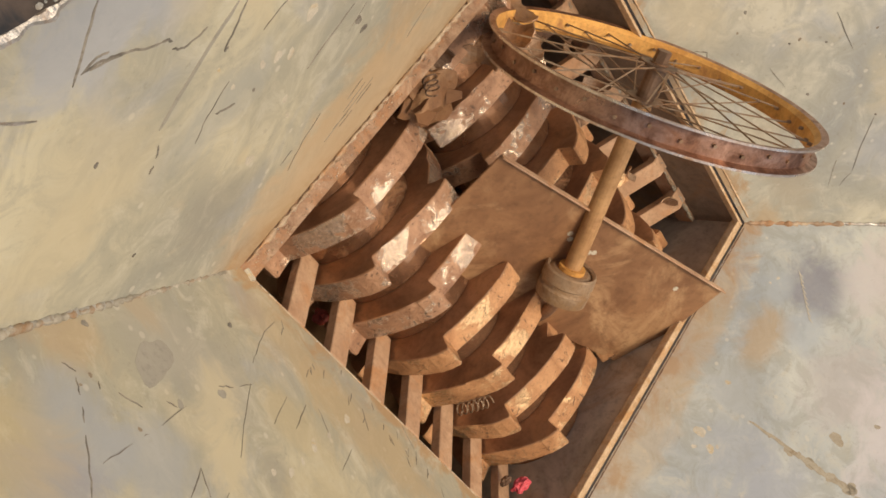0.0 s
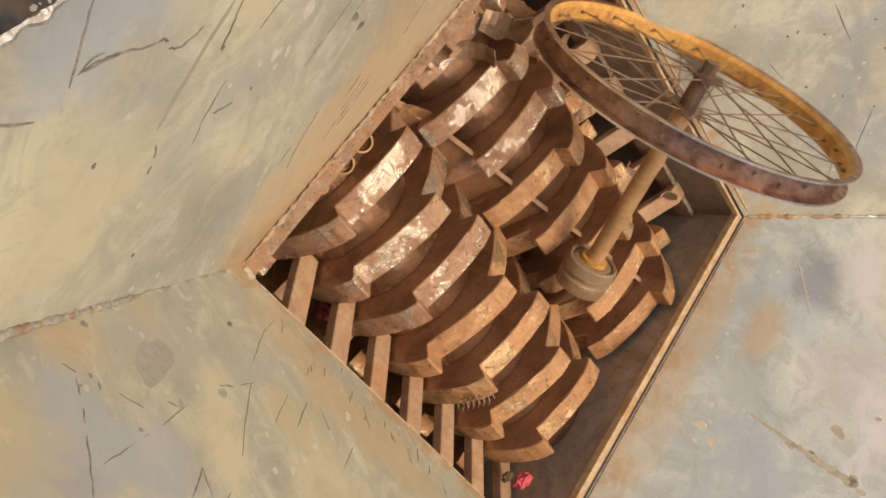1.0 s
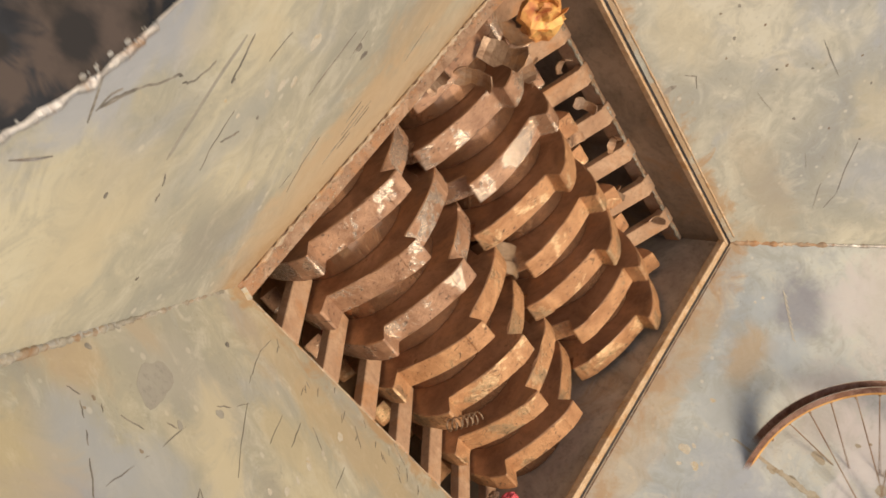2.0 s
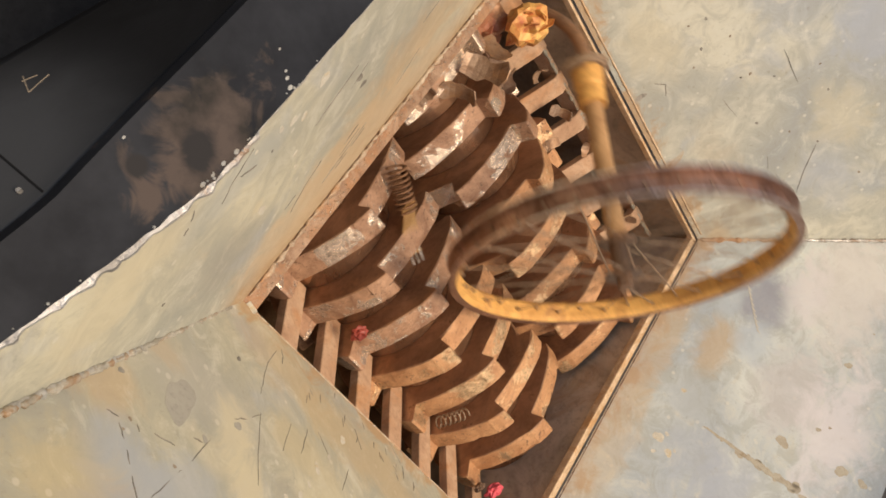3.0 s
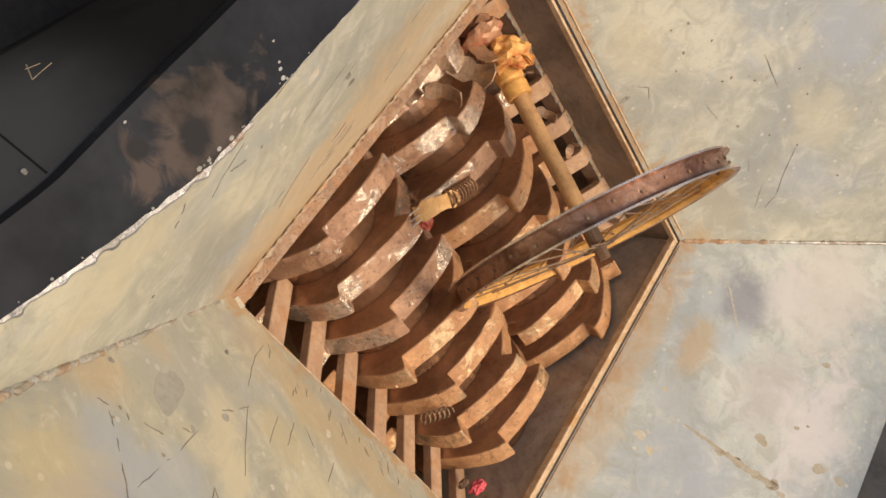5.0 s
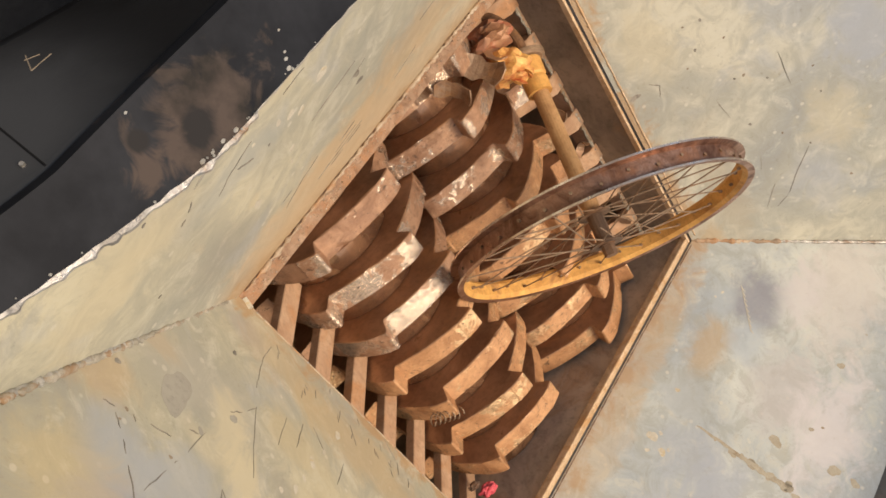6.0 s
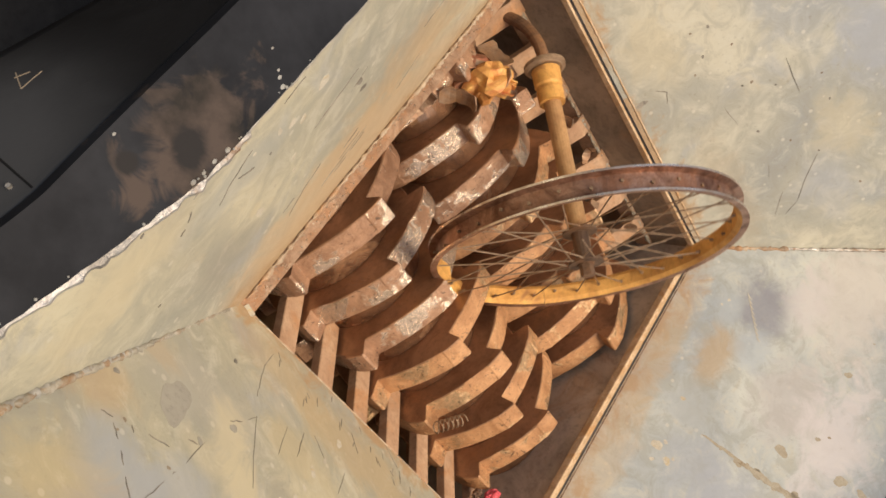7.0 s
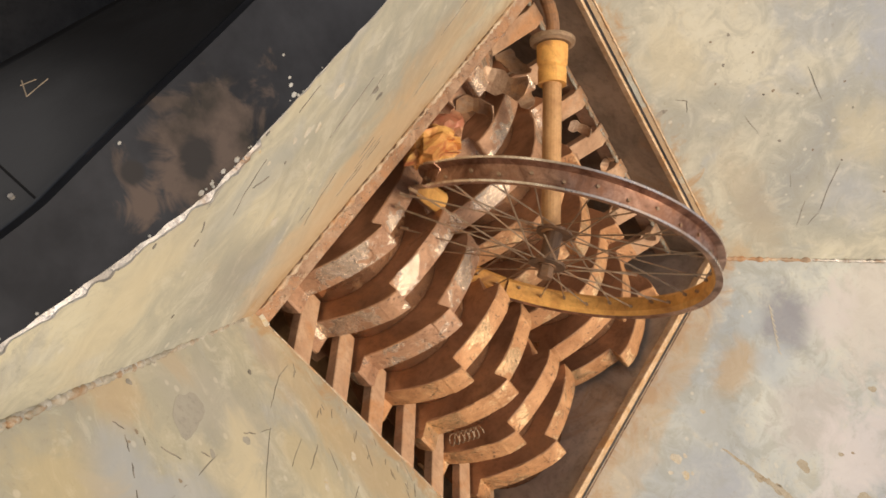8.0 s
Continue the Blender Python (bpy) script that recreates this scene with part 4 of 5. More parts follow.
crumbs("rust_crumbs", [(-0.032, -0.002, 0.0, 0.25, 0.0085), (-0.032, -0.002, 0.2, D, 0.0085), (-0.034, -0.02, 0.2, 0.7, 0.012)], 420, 0.0018, M_STRIP, "rust and paint crumbs lying on the edge strip", 51)
crumbs("metal_chips", [(-0.03, -0.005, 0.02, D, 0.0095), (W - 0.003, W + 0.003, 0.1, D, 0.0145), (0.1, W, D - 0.02, D - 0.008, -0.11), (0.0, 0.6, -0.003, 0.002, 0.0105)], 320, 0.0016, M_WELD, "bright metal chips scattered along the edges", 52)
spatter = thing("weld_spatter", rod(bmesh.new(), (-0.018, 0.004, 0.006), (-0.004, -0.002, 0.016), 0.005, 7), M_PALE, "pale chip of weld at the opening's corner", "weld spatter")

# ---- the wheel on its axle tube ----
WR = 0.29


def wheel():
    root = new("bicycle_wheel")
    tagged(root, "tyreless spoked wheel, rusty rim, ochre inside, on its axle tube", "wheel")
    # channel rim, open outwards
    prof = [(WR - 0.012, -0.0195), (WR, -0.0215), (WR, -0.0178), (WR - 0.013, -0.0145), (WR - 0.015, 0.0145), (WR, 0.0178), (WR, 0.0215), (WR - 0.012, 0.0195), (WR - 0.019, 0.0115), (WR - 0.019, -0.0115)]
    def arc(name, a0, a1, hinge, label):
        """A stretch of rim between two angles, its origin at the hinge angle."""
        h = radians(hinge)
        base = Matrix.Translation((WR * math.cos(h), WR * math.sin(h), 0)) @ pose(0, 0, 0, 0, 0, hinge)
        inv = base.inverted()
        bm = bmesh.new()
        n = max(6, int((a1 - a0) / 3.5))
        rows = []
        for i in range(n + 1):
            a = radians(a0 + (a1 - a0) * i / n)
            k = 1 + 0.004 * math.sin(3 * a + 0.7)
            rows.append([bm.verts.new(inv @ Vector((r * k * math.cos(a), r * k * math.sin(a), z))) for r, z in prof])
        for p, q in zip(rows, rows[1:]):
            for j in range(len(prof)):
                k = (j + 1) % len(prof)
                bm.faces.new((p[j], q[j], q[k], p[k]))
        bm.faces.new(rows[0])
        bm.faces.new(rows[-1][::-1])
        ob = part(name, bm, M_RIMDARK, root, label, base)
        ob.data.materials.append(M_YELLOW)
        ob.data.materials.append(M_LIP)
        for f in ob.data.polygons:
            c = base @ f.center
            rad = Vector((c.x, c.y, 0)).normalized()
            if (base.to_3x3() @ f.normal).dot(rad) < -0.3:
                f.material_index = 1
            if f.area < 0.004 * 0.03 and c.xy.length > WR - 0.004 and abs(c.z) > 0.017:
                f.material_index = 2
        return ob, base

    arc("rim", 215, 455, 95, "rusty channel rim, dusty ochre inside")
    for item in (arc("rim_end", 95, 152, 95, "rim end bent by the cutters"), arc("rim_end", 152, 215, 215, "rim end bent by the cutters")):
        rim_ends.append(item)
    bm = bmesh.new()
    rod(bm, (0, 0, -0.035), (0, 0, 0.035), 0.016, 16)
    hub = part("hub", bm, M_HUB, root, "greasy dark flanged hub")
    for z in (-0.03, 0.03):
        part("flange", rod(bmesh.new(), (0, 0, z - 0.0025), (0, 0, z + 0.0025), 0.032, 20), M_HUB, hub)
    part("axle_nut", rod(bmesh.new(), (0, 0, 0.035), (0, 0, 0.055), 0.013, 6), M_HUB, hub)
    rnd = random.Random(5)
    n = 36
    for i in range(n):
        a = 2 * math.pi * i / n
        side = 1 if i % 2 else -1
        lead = (0.6 if (i // 2) % 2 else -0.6) + rnd.uniform(-0.08, 0.08)
        p0 = Vector((0.029 * math.cos(a + lead), 0.029 * math.sin(a + lead), side * 0.03))
        p1 = Vector(((WR - 0.017) * math.cos(a), (WR - 0.017) * math.sin(a), side * 0.004))
        if i in (5, 14, 22, 31):
            p1 = p0.lerp(p1, 0.55) + Vector((rnd.uniform(-0.03, 0.03), rnd.uniform(-0.03, 0.03), rnd.uniform(-0.02, 0.02)))
        bm = rod(bmesh.new(), p0, p1, 0.0014, 5)
        part("spoke", bm, M_SPOKE, root)
    for i in range(n):
        a = 2 * math.pi * i / n
        r0, r1 = WR - 0.026, WR - 0.0105
        part("nipple", rod(bmesh.new(), (r0 * math.cos(a), r0 * math.sin(a), 0.003 * (1 if i % 2 else -1)), (r1 * math.cos(a), r1 * math.sin(a), 0.003 * (1 if i % 2 else -1)), 0.003, 6), M_SPOKE, root)
    tube = part("axle_tube", rod(bmesh.new(), (0, 0, -0.03), (0, 0, -AXL), 0.017, 20), M_TUBE, root, "ochre dusty steel axle tube")
    sleeve = part("sleeve", lathe([(0.0175, -AXL + 0.085), (0.0255, -AXL + 0.085), (0.0262, -AXL + 0.058), (0.0248, -AXL + 0.054), (0.0248, -AXL + 0.050), (0.0275, -AXL + 0.046), (0.0285, -AXL + 0.012), (0.0175, -AXL + 0.012)], 32, 0.012), M_YELLOW, tube, "bright ochre sleeve in two bands", smooth=False)
    slides.append(sleeve)
    slides.append(tube)
    part("flange_disc", lathe([(0.0175, -AXL + 0.008), (0.034, -AXL + 0.010), (0.041, -AXL + 0.006), (0.0415, -AXL - 0.001), (0.037, -AXL - 0.004), (0.0175, -AXL - 0.004)], 36, 0.01), M_COLLAR, tube, "dusty flange disc with a bright worn edge")
    bm = bmesh.new()
    p = Vector((0, 0, -AXL - 0.01))
    d = Vector((0, 0, -1))
    bar = []
    for i in range(9):
        u = d.orthogonal().normalized() if i == 0 else (u - d * u.dot(d)).normalized()
        w = d.cross(u)
        bar.append([bm.verts.new(p + (u * math.cos(k * math.pi / 7) + w * math.sin(k * math.pi / 7)) * 0.0125) for k in range(14)])
        p = p + d * 0.02
        d = (d + Vector((-0.12, 0.045, 0.025))).normalized()
    for a, b in zip(bar, bar[1:]):
        for k in range(14):
            bm.faces.new((a[k], a[(k + 1) % 14], b[(k + 1) % 14], b[k]))
    bm.faces.new(bar[0])
    bm.faces.new(bar[-1])
    part("bent_rod", bm, M_ROD, tube, "brown bent rod end")
    return root


AXL = 0.385
rim_ends, slides = [], []
wheel_ob = wheel()
cup = thing("bearing_cup", lathe([(0.0425, 0.010), (0.047, 0.013), (0.050, 0.010), (0.051, -0.012), (0.047, -0.016), (0.047, -0.022), (0.051, -0.026), (0.0495, -0.050), (0.042, -0.054), (0.016, -0.054), (0.016, -0.047), (0.041, -0.046)], 44, 0.012), M_COLLAR, "dusty cast bearing cup round the tube end, on the sheet", "bearing cup")

# ---- brown sheet sinking between the cutters ----
pl = bmesh.new()
box(-0.36, 0.305, -0.0015, 0.0015, -0.275, 0.0, 0.0, pl)
plate = thing("metal_sheet", pl, M_PLATE, "rust-brown folded steel sheet going down between the cutters", "metal sheet")
part("folded_edge", box(-0.36, 0.305, -0.012, 0.0015, 0.0005, 0.0035, 0.001), M_FINGER, plate, "bent-over dusty upper edge")
for u, v in ((-0.12, -0.06), (-0.11, -0.07), (-0.05, -0.075), (-0.04, -0.07), (0.2, -0.05)):
    part("paint_chip", rod(bmesh.new(), (u, -0.0018, v), (u, -0.0024, v), 0.006, 7), M_PALE, plate)


def frame_of(origin, x_dir, down):
    x = Vector(x_dir).normalized()
    z = -(Vector(down) - x * Vector(down).dot(x)).normalized()
    y = z.cross(x)
    o = Vector(origin)
    return Matrix(((x.x, y.x, z.x, o.x), (x.y, y.y, z.y, o.y), (x.z, y.z, z.z, o.z), (0, 0, 0, 1)))


def axis_pose(c, n):
    return Matrix.Translation(c) @ Vector(n).to_track_quat("Z", "X").to_matrix().to_4x4()


# ---- loose scrap ----
def coil(name, length, radius, turns, wire, mat, label, m):
    bm = bmesh.new()
    n = int(turns * 12)
    pts = [Vector((radius * math.cos(2 * math.pi * i / 12), radius * math.sin(2 * math.pi * i / 12), length * i / n)) for i in range(n + 1)]
    for a, b in zip(pts, pts[1:]):
        rod(bm, a, b + (b - a) * 0.1, wire, 6)
    return thing(name, bm, mat, label, "spring", m=m, smooth=True)


def crumple(name, size, mat, label, category, seed, m, flat=0.6, flaps=0):
    """A wad of torn sheet: a ball pushed about in facets, with ragged flaps."""
    bm = bmesh.new()
    bmesh.ops.create_icosphere(bm, subdivisions=3, radius=size)
    for v in bm.verts:
        k = 1 + 0.5 * noise.noise(v.co * (1.7 / size) + Vector((seed, 0, 0))) + 0.28 * noise.noise(v.co * (4.0 / size) + Vector((0, seed, 0)))
        v.co = Vector((v.co.x * k, v.co.y * k, v.co.z * k * flat))
    wad = thing(name, bm, mat, label, category, m=m)
    rnd = random.Random(seed)
    for _ in range(flaps):
        a = Vector((rnd.uniform(-1, 1), rnd.uniform(-1, 1), rnd.uniform(-0.2, 1))).normalized()
        b = a.orthogonal().normalized() * size * rnd.uniform(0.25, 0.5)
        p0, p1 = a * size * 0.6, a * size * rnd.uniform(0.95, 1.25)
        t = a.cross(b).normalized() * 0.0012
        lean = a.cross(b).normalized() * size * rnd.uniform(-0.4, 0.4)
        fm = bmesh.new()
        vs = [fm.verts.new(q) for q in (p0 - b + t, p0 + b + t, p1 + b * 0.3 + t + lean, p1 - b * 0.6 + t + lean, p0 - b - t, p0 + b - t, p1 + b * 0.3 - t + lean, p1 - b * 0.6 - t + lean)]
        for f in ((0, 1, 2, 3), (7, 6, 5, 4), (0, 4, 5, 1), (1, 5, 6, 2), (2, 6, 7, 3), (3, 7, 4, 0)):
            fm.faces.new([vs[k] for k in f])
        part("torn_flap", fm, mat, wad)
    return wad


def shred(length, width, curl, seed, mat, m, label="torn curled strip of sheet metal", group="shreds of torn metal"):
    """A curled strip of sheet with ragged width and real thickness."""
    rnd = random.Random(seed)
    bm = bmesh.new()
    rows, p, a = [], Vector((0, 0, 0)), 0.0
    n = 8
    for i in range(n + 1):
        w = width * rnd.uniform(0.6, 1.0) * (0.4 if i == n else 1)
        nrm = Vector((-math.sin(a), 0, math.cos(a))) * 0.0012
        rows.append([bm.verts.new(p + Vector((0, s * w, 0)) + k * nrm) for s, k in ((-0.5, 1), (0.5, 1), (0.5, -1), (-0.5, -1))])
        p = p + Vector((math.cos(a), 0, math.sin(a))) * (length / n)
        a += curl / n * rnd.uniform(0.5, 1.5)
    for i in range(n):
        for k in range(4):
            bm.faces.new((rows[i][k], rows[i][(k + 1) % 4], rows[i + 1][(k + 1) % 4], rows[i + 1][k]))
    bm.faces.new(rows[0])
    bm.faces.new(rows[-1][::-1])
    return thing("metal_shred", bm, mat, label, "metal scrap", group, m=m)


coil("coil_spring", 0.075, 0.011, 6, 0.0016, M_SPOKE, "small dusty coil spring lying between two cutters", axis_pose((0.515, 0.112, -0.075), (0.062, 0.068, 0.004)))
small_coil = coil("coil_spring", 0.03, 0.012, 3, 0.0016, M_HUB, "small dark coil spring falling beside the strip", None)
torn = crumple("torn_sheet", 0.05, M_PLATE, "crumpled red-brown sheet riding on the first cutters", "scrap wad", 23, None, 0.35, 4)
pink = crumple("plastic_bit", 0.019, M_PINK, "small pink plastic bit caught beside the last cutter", "plastic bit", 3, pose(0.778, 0.105, -0.09, 20, 30, 10))
crumple("wire_wad", 0.012, M_HUB, "dark tangled wad of wire and dirt", "wire wad", 8, pose(0.745, 0.09, -0.10, 20, 30, 10))
for i, (x, y, z, rx, ry, rz, ln, wd, cu) in enumerate(((0.335, 0.80, -0.115, 30, -20, 40, 0.06, 0.03, 2.4), (0.50, 0.82, -0.12, -30, 10, 120, 0.07, 0.022, 2.8), (0.62, 0.80, -0.13, 20, 40, 200, 0.05, 0.02, 2.0), (0.70, 0.80, -0.11, 70, 10, 80, 0.07, 0.03, 1.6),
        (0.42, 0.79, -0.13, 10, 40, 250, 0.05, 0.025, 2.2), (0.05, 0.62, -0.05, 10, -30, 20, 0.10, 0.05, 1.2), (0.06, 0.55, -0.07, 30, -20, 60, 0.09, 0.04, 1.8), (0.03, 0.48, -0.06, -20, -20, 100, 0.07, 0.04, 2.0), (0.12, 0.72, -0.09, 40, 20, 10, 0.09, 0.045, 1.4),
        (0.20, 0.78, -0.12, -40, 30, 300, 0.08, 0.03, 2.0), (0.06, 0.70, -0.06, 15, -35, 330, 0.08, 0.05, 1.0), (0.26, 0.80, -0.11, 15, 15, 150, 0.05, 0.03, 2.2))):
    shred(ln, wd, cu, 200 + i, M_SHRED, pose(x, y, z, rx, ry, rz))
scrap = crumple("foil_wad", 0.043, M_SCRAP, "crumpled orange and yellow foil wad on the cutters", "scrap wad", 5, None, 0.8, 9)
torn_wad = crumple("torn_sheet_wad", 0.044, M_WAD, "torn red-brown sheet wad caught at the tube end", "scrap wad", 31, None, 0.6, 8)
red = crumple("red_plastic_bit", 0.015, M_RED, "small dark red plastic bit between the teeth", "plastic bit", 12, None)
brass = shred(0.11, 0.045, 0.7, 300, M_BRASS, None, "folded brassy strip with springs riding on the cutters", "")
helix = bmesh.new()
turn = [Vector((0.085 + 0.085 * i / 108, 0.017 * math.cos(i * math.pi / 6), 0.012 + 0.017 * math.sin(i * math.pi / 6))) for i in range(109)]
for p, q in zip(turn, turn[1:]):
    rod(helix, p, q + (q - p) * 0.1, 0.0024, 6)
part("rusty_spring", helix, M_PLATE, brass, "rusty coil spring hooked into the strip", smooth=True)
for y in (-0.014, -0.003, 0.009):
    part("staple", rod(bmesh.new(), (-0.018, y, 0.004), (0.012, y + 0.004, 0.004), 0.0016, 6), M_WELD, brass, "bright wire staple")
foam = crumple("foam_chip", 0.021, M_FOAM, "small yellow foam chip flung up by the cutters", "foam chip", 17, None)
rings = []
for i, (r, ln) in enumerate(((0.018, 0.05), (0.017, 0.05), (0.010, 0.05))):
    bm = lathe([(r, -ln), (r, 0), (r - 0.003, 0), (r - 0.003, -ln)], 24)
    rings.append(thing("pipe_offcut", bm, M_TUBE, "short rusty pipe offcut wedged by the wall", "pipe offcut", "pipe offcuts by the wall"))

# ---- motion ----
SPIN = [(0, -22.6), (0.3, -9.5), (0.6, 6.5), (0.9, 20), (1.2, 35), (1.5, 47.6), (1.8, 60), (2.2, 79.5), (2.75, 102), (3.3, 126), (3.7, 147), (4.1, 167.5), (4.5, 187.6), (5.15, 218), (5.8, 248.5), (6.2, 269), (6.6, 286.6), (7.0, 302.5), (7.5, 326), (7.8, 341), (8.0, 350.3)]
WHEEL = [
    (0.0, (0.243, 0.666, 0.179), (-0.638, 0.620, 0.458)),
    (0.5, (0.299, 0.698, 0.171), (-0.569, 0.658, 0.493)),
    (1.0, (0.312, 0.702, 0.218), (-0.574, 0.587, 0.571)),
    (1.2, (0.275, 0.591, 0.281), (-0.573, 0.214, 0.791)),
    (1.5, (0.293, 0.564, 0.301), (-0.477, 0.182, 0.860)),
    (1.6, (0.302, 0.513, 0.312), (-0.457, 0.100, 0.884)),
    (1.7, (0.68, 0.42, 0.44), (0.2, 0.0, 0.98)),
    (1.8, (1.06, 0.36, 0.46), (0.84, -0.1, 0.54)),
    (1.9, (1.18, 0.44, 0.44), (0.85, 0.3, -0.05)),
    (2.0, (1.22, 0.50, 0.38), (0.48, 0.59, -0.65)),
    (2.1, (1.02, 0.40, 0.37), (0.58, -0.05, -0.70)),
    (2.2, (0.784, 0.278, 0.341), (0.54, -0.71, -0.44)),
    (2.75, (0.5, 0.36, 0.33), (0.5, -0.82, 0.15)),
    (3.3, (0.211, 0.481, 0.187), (0.345, -0.682, 0.645)),
    (3.5, (0.319, 0.487, 0.183), (0.525, -0.638, 0.564)),
    (4.0, (0.398, 0.560, 0.149), (0.610, -0.511, 0.605)),
    (4.5, (0.452, 0.512, 0.150), (0.755, -0.474, 0.450)),
    (4.7, (0.430, 0.531, 0.155), (0.746, -0.473, 0.468)),
    (5.3, (0.40, 0.530, 0.152), (0.66, -0.54, 0.52)),
    (6.0, (0.396, 0.532, 0.151), (0.598, -0.608, 0.523)),
    (6.5, (0.374, 0.575, 0.135), (0.586, -0.556, 0.589)),
    (7.0, (0.365, 0.477, 0.146), (0.493, -0.754, 0.433)),
    (7.5, (0.332, 0.440, 0.142), (0.423, -0.821, 0.382)),
    (8.0, (0.278, 0.418, 0.117), (0.307, -0.937, 0.169)),
]


FOAM = ((0, 0.4, 0.443, -0.3, 0), (0.9, 0.4, 0.443, -0.28, 20), (1.1, 0.26, 0.07, 0.03, 50), (1.16, 0.165, -0.045, 0.13, 66), (1.24, 0.075, -0.11, 0.19, 84), (1.3, -0.03, -0.222, 0.29, 110), (1.4, -0.19, -0.29, 0.41, 150), (1.5, -0.34, -0.36, 0.56, 190), (1.7, -0.56, -0.5, 0.8, 250), (2.2, -0.75, -0.8, -0.45, 300), (2.4, -0.75, -0.85, -0.58, 300), (8, -0.75, -0.85, -0.58, 300))


BRASS = ((0, 0.22, 0.25, -0.3, 150, 0), (2.6, 0.22, 0.25, -0.2, 150, 0), (3.2, 0.235, 0.32, -0.03, 155, 0), (3.5, 0.236, 0.314, -0.03, 155, 0), (3.7, 0.265, 0.347, -0.03, 165, 0), (3.8, 0.22, 0.36, -0.02, 112, 0), (3.9, 0.165, 0.385, -0.02, 55, 0),
         (4.1, 0.268, 0.325, -0.02, 86, 0), (4.3, 0.219, 0.337, -0.02, 66, 0), (4.5, 0.168, 0.338, -0.02, 53, 0), (4.7, 0.171, 0.333, -0.02, 60, 0), (5.2, 0.19, 0.37, -0.06, 65, 20), (5.7, 0.21, 0.42, -0.25, 70, 50), (6.2, 0.22, 0.443, -0.45, 70, 70), (8, 0.22, 0.443, -0.45, 70, 70))


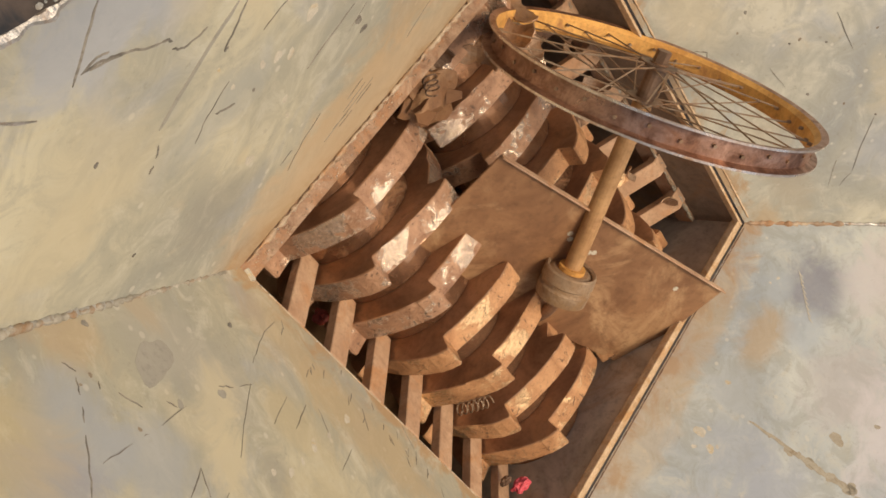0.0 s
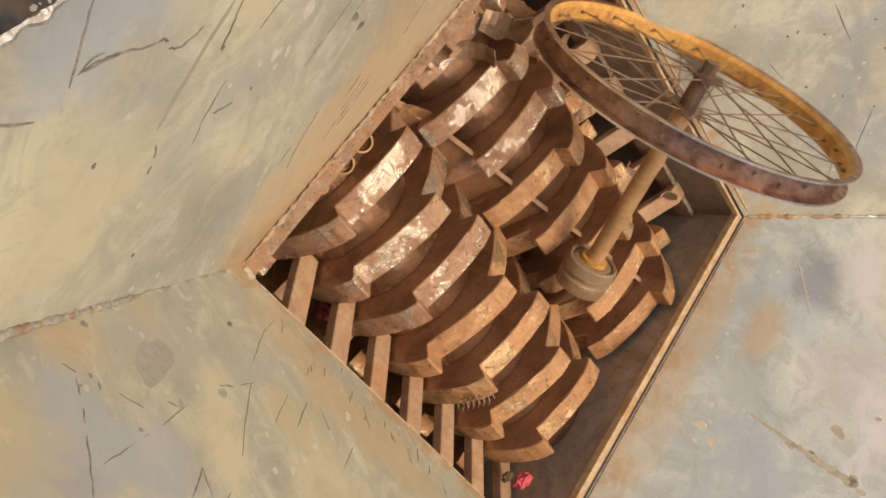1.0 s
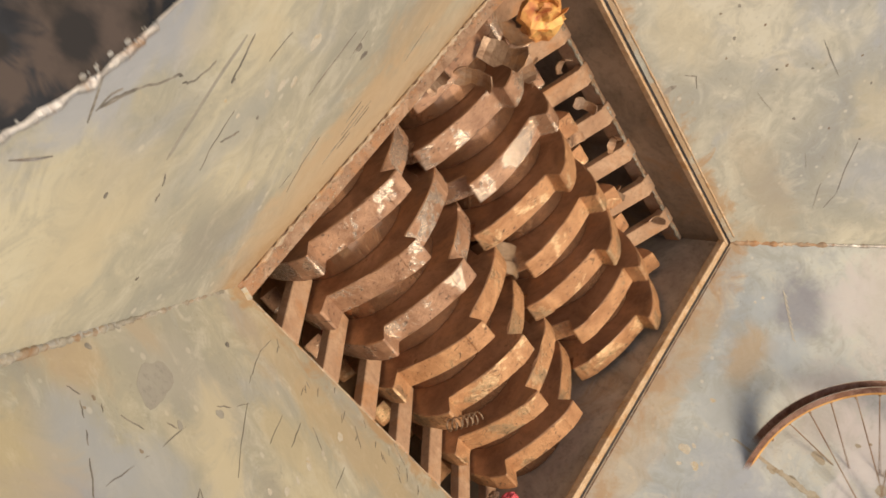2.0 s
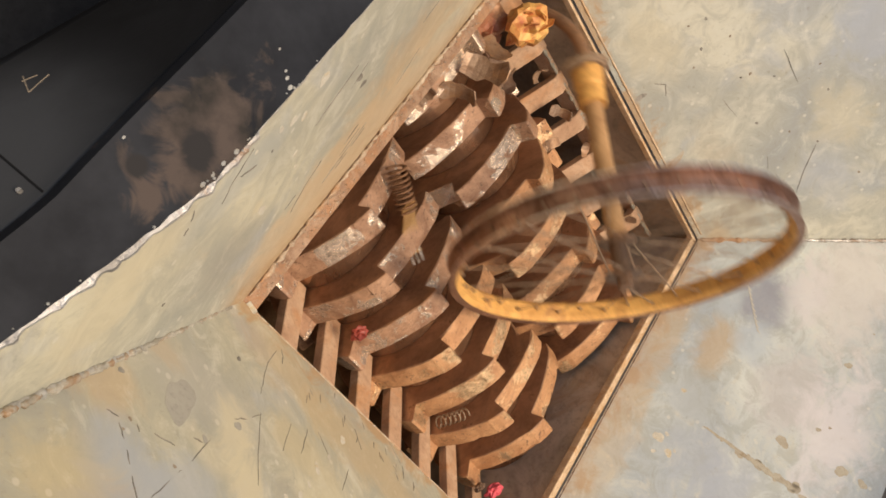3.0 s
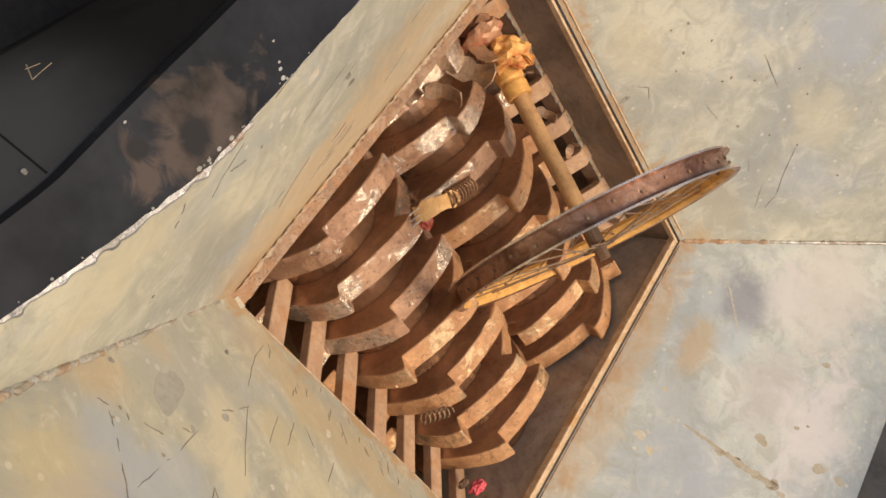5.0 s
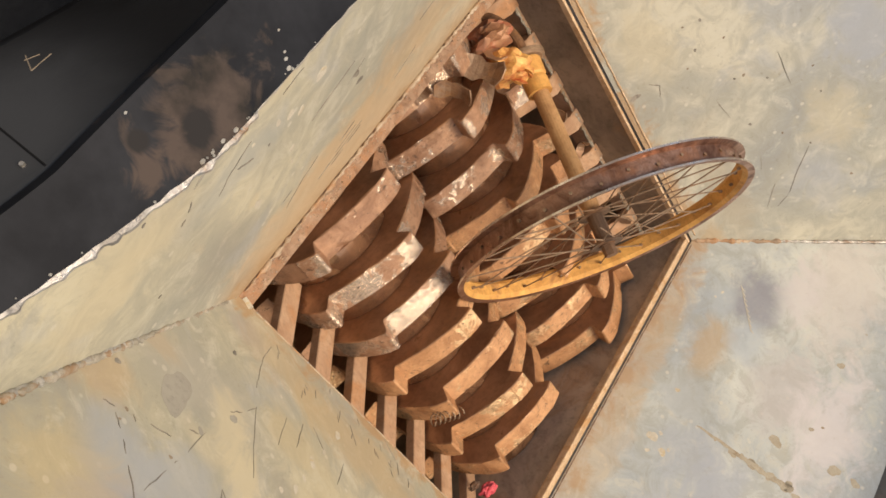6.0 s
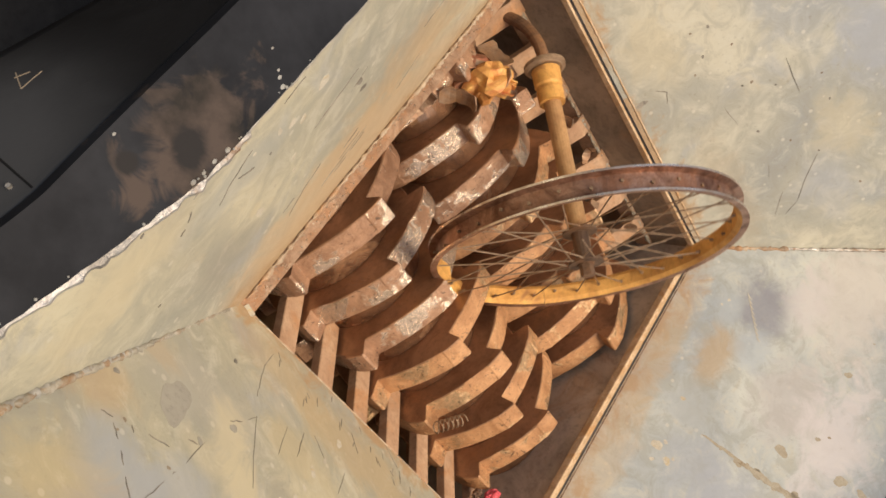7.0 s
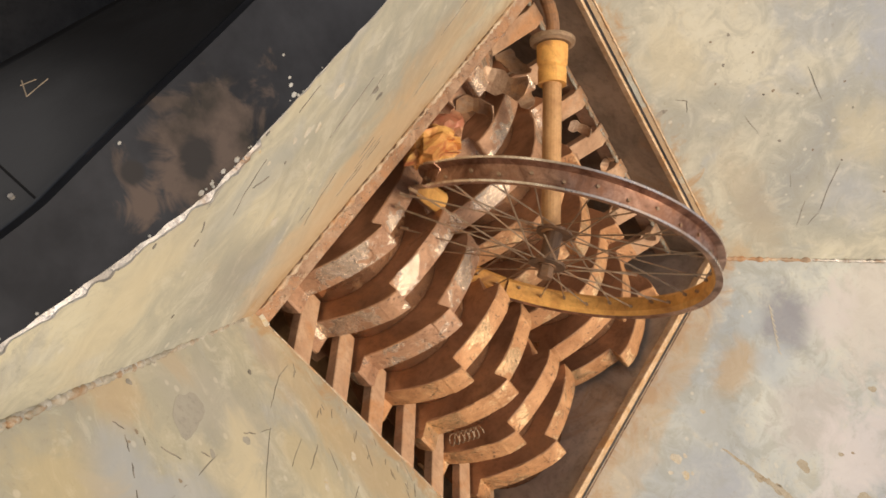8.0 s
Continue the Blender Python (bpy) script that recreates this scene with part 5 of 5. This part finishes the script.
def motions():
    walk(near_shaft, [(t, pose(0, YN, ZS, -a)) for t, a in SPIN])
    walk(far_shaft, [(t, pose(0, YF, ZS, RATIO * a)) for t, a in SPIN])
    walk(wheel_ob, [(t, axis_pose(c, n)) for t, c, n in WHEEL])
    walk(slides[0], [(t, pose(0, 0, z)) for t, z in ((0, -0.068), (1.6, -0.068), (2.2, 0), (8, 0))])
    walk(slides[1], [(0, pose(0, 0, 0)), (7.4, pose(0, 0, 0)), (8, pose(0, 0, 0, 15, 2.5, 0.3))])
    low = Matrix.Translation((0, 0, -AXL))
    walk(cup, [(t, axis_pose(c, n) @ low) for t, c, n in WHEEL if t < 1.7] + [(1.8, pose(0.52, 0.44, -0.10, 40, 20, 0)), (2.0, pose(0.468, 0.435, -0.17, 70, 30, 20)), (2.3, pose(0.46, 0.44, -0.26, 100, 40, 30)), (3.0, pose(0.46, 0.441, -0.44, 130, 60, 40)), (8.0, pose(0.46, 0.441, -0.44, 130, 60, 40))])
    (a, ma), (b, mb) = rim_ends
    walk(a, [(t, ma @ pose(0, 0, 0, rx, 0, rz)) for t, rx, rz in ((0, 0, 0), (6.6, 0, 0), (7.0, -4, 4), (7.5, -8, 8), (8, -16, 12))])
    walk(b, [(t, mb @ pose(0, 0, 0, rx, 0, rz)) for t, rx, rz in ((0, 0, 0), (6.6, 0, 0), (7.0, 3, 3), (7.5, 6, 8), (8, 8, 16))])
    down = (0.0, -0.2, -0.18)
    walk(plate, [(0, frame_of((0.5175, 0.555, 0.0625), (0.565, 0.21, 0.035), down)), (0.3, frame_of((0.505, 0.56, 0.02), (0.565, 0.21, 0.035), down)), (0.6, frame_of((0.49, 0.565, -0.03), (0.565, 0.20, 0.03), down)), (0.9, frame_of((0.50, 0.56, -0.09), (0.56, 0.16, 0.02), (0, -0.16, -0.2))),
                 (1.2, frame_of((0.50, 0.54, -0.16), (0.56, 0.13, 0.0), (0, -0.12, -0.22))), (1.6, frame_of((0.48, 0.50, -0.27), (0.56, 0.06, 0.0), (0, -0.05, -0.25))), (2.6, frame_of((0.45, 0.45, -0.5), (1, 0, 0), (0, 0, -1))), (8, frame_of((0.45, 0.45, -0.5), (1, 0, 0), (0, 0, -1)))])
    walk(scrap, [(t, pose(x, y, z, a, a * 0.6, a)) for t, x, y, z, a in ((0, 0.03, 0.80, -0.10, 0), (1.5, 0.09, 0.80, -0.06, 10), (1.8, 0.102, 0.778, -0.02, 20), (2.1, 0.087, 0.745, -0.02, 25), (3.5, 0.100, 0.79, -0.02, 40), (4.0, 0.093, 0.777, -0.02, 50), (4.5, 0.12, 0.755, -0.02, 60), (6.0, 0.125, 0.69, -0.02, 80), (6.8, 0.097, 0.659, -0.02, 110), (7.5, 0.085, 0.525, -0.03, 150), (8, 0.05, 0.43, -0.03, 180))])
    walk(torn_wad, [(t, pose(x, y, z, a, 20, a)) for t, x, y, z, a in ((0, 0.05, 0.70, -0.42, 0), (2.2, 0.05, 0.72, -0.30, 0), (3.3, 0.075, 0.755, -0.06, 20), (4.5, 0.07, 0.73, -0.06, 40), (6.5, 0.075, 0.69, -0.05, 70), (7.2, 0.065, 0.60, -0.08, 90), (8, 0.055, 0.48, -0.06, 110))])
    walk(small_coil, [(t, pose(x, y, z, a, 20, 30)) for t, x, y, z, a in ((0, 0.012, 0.435, -0.005, 60), (0.4, 0.012, 0.45, -0.01, 70), (0.7, 0.015, 0.44, -0.16, 120), (1.2, 0.015, 0.44, -0.5, 160), (8, 0.015, 0.44, -0.5, 160))])
    walk(torn, [(t, pose(x, y, z, a, 15, 20)) for t, x, y, z, a in ((0, 0.055, 0.44, -0.05, 20), (0.3, 0.06, 0.44, -0.06, 25), (0.6, 0.10, 0.44, -0.09, 40), (0.9, 0.11, 0.443, -0.16, 60), (1.5, 0.11, 0.443, -0.3, 70), (2.5, 0.11, 0.443, -0.49, 80), (8, 0.11, 0.443, -0.49, 80))])
    walk(red, [(t, pose(x, y, z, a, 0, a)) for t, x, y, z, a in ((0, 0.27, 0.10, -0.25, 0), (2.4, 0.27, 0.12, -0.18, 20), (3.5, 0.255, 0.17, -0.07, 60), (4.5, 0.265, 0.33, -0.07, 120), (5.5, 0.27, 0.44, -0.2, 170), (8, 0.27, 0.44, -0.4, 200))])
    walk(brass, [(t, pose(x, y, z, 0, b, a)) for t, x, y, z, a, b in BRASS])
    walk(foam, [(t, pose(x, y, z, a, a, 0)) for t, x, y, z, a in FOAM])
    for ob, ya, za in zip(rings, (0.292, 0.244, 0.192), (-0.07, -0.07, -0.075)):
        walk(ob, [(t, axis_pose((0.022, ya + dy, za + dz + 0.02), (-0.35, -0.38, 1.0))) for t, dy, dz in ((0, -0.12, -0.2), (0.6, -0.05, -0.05), (1.0, 0, 0), (1.5, 0.095, 0.0), (2.1, 0.16, -0.06), (3, 0.16, -0.25), (8, 0.16, -0.3))])


motions()
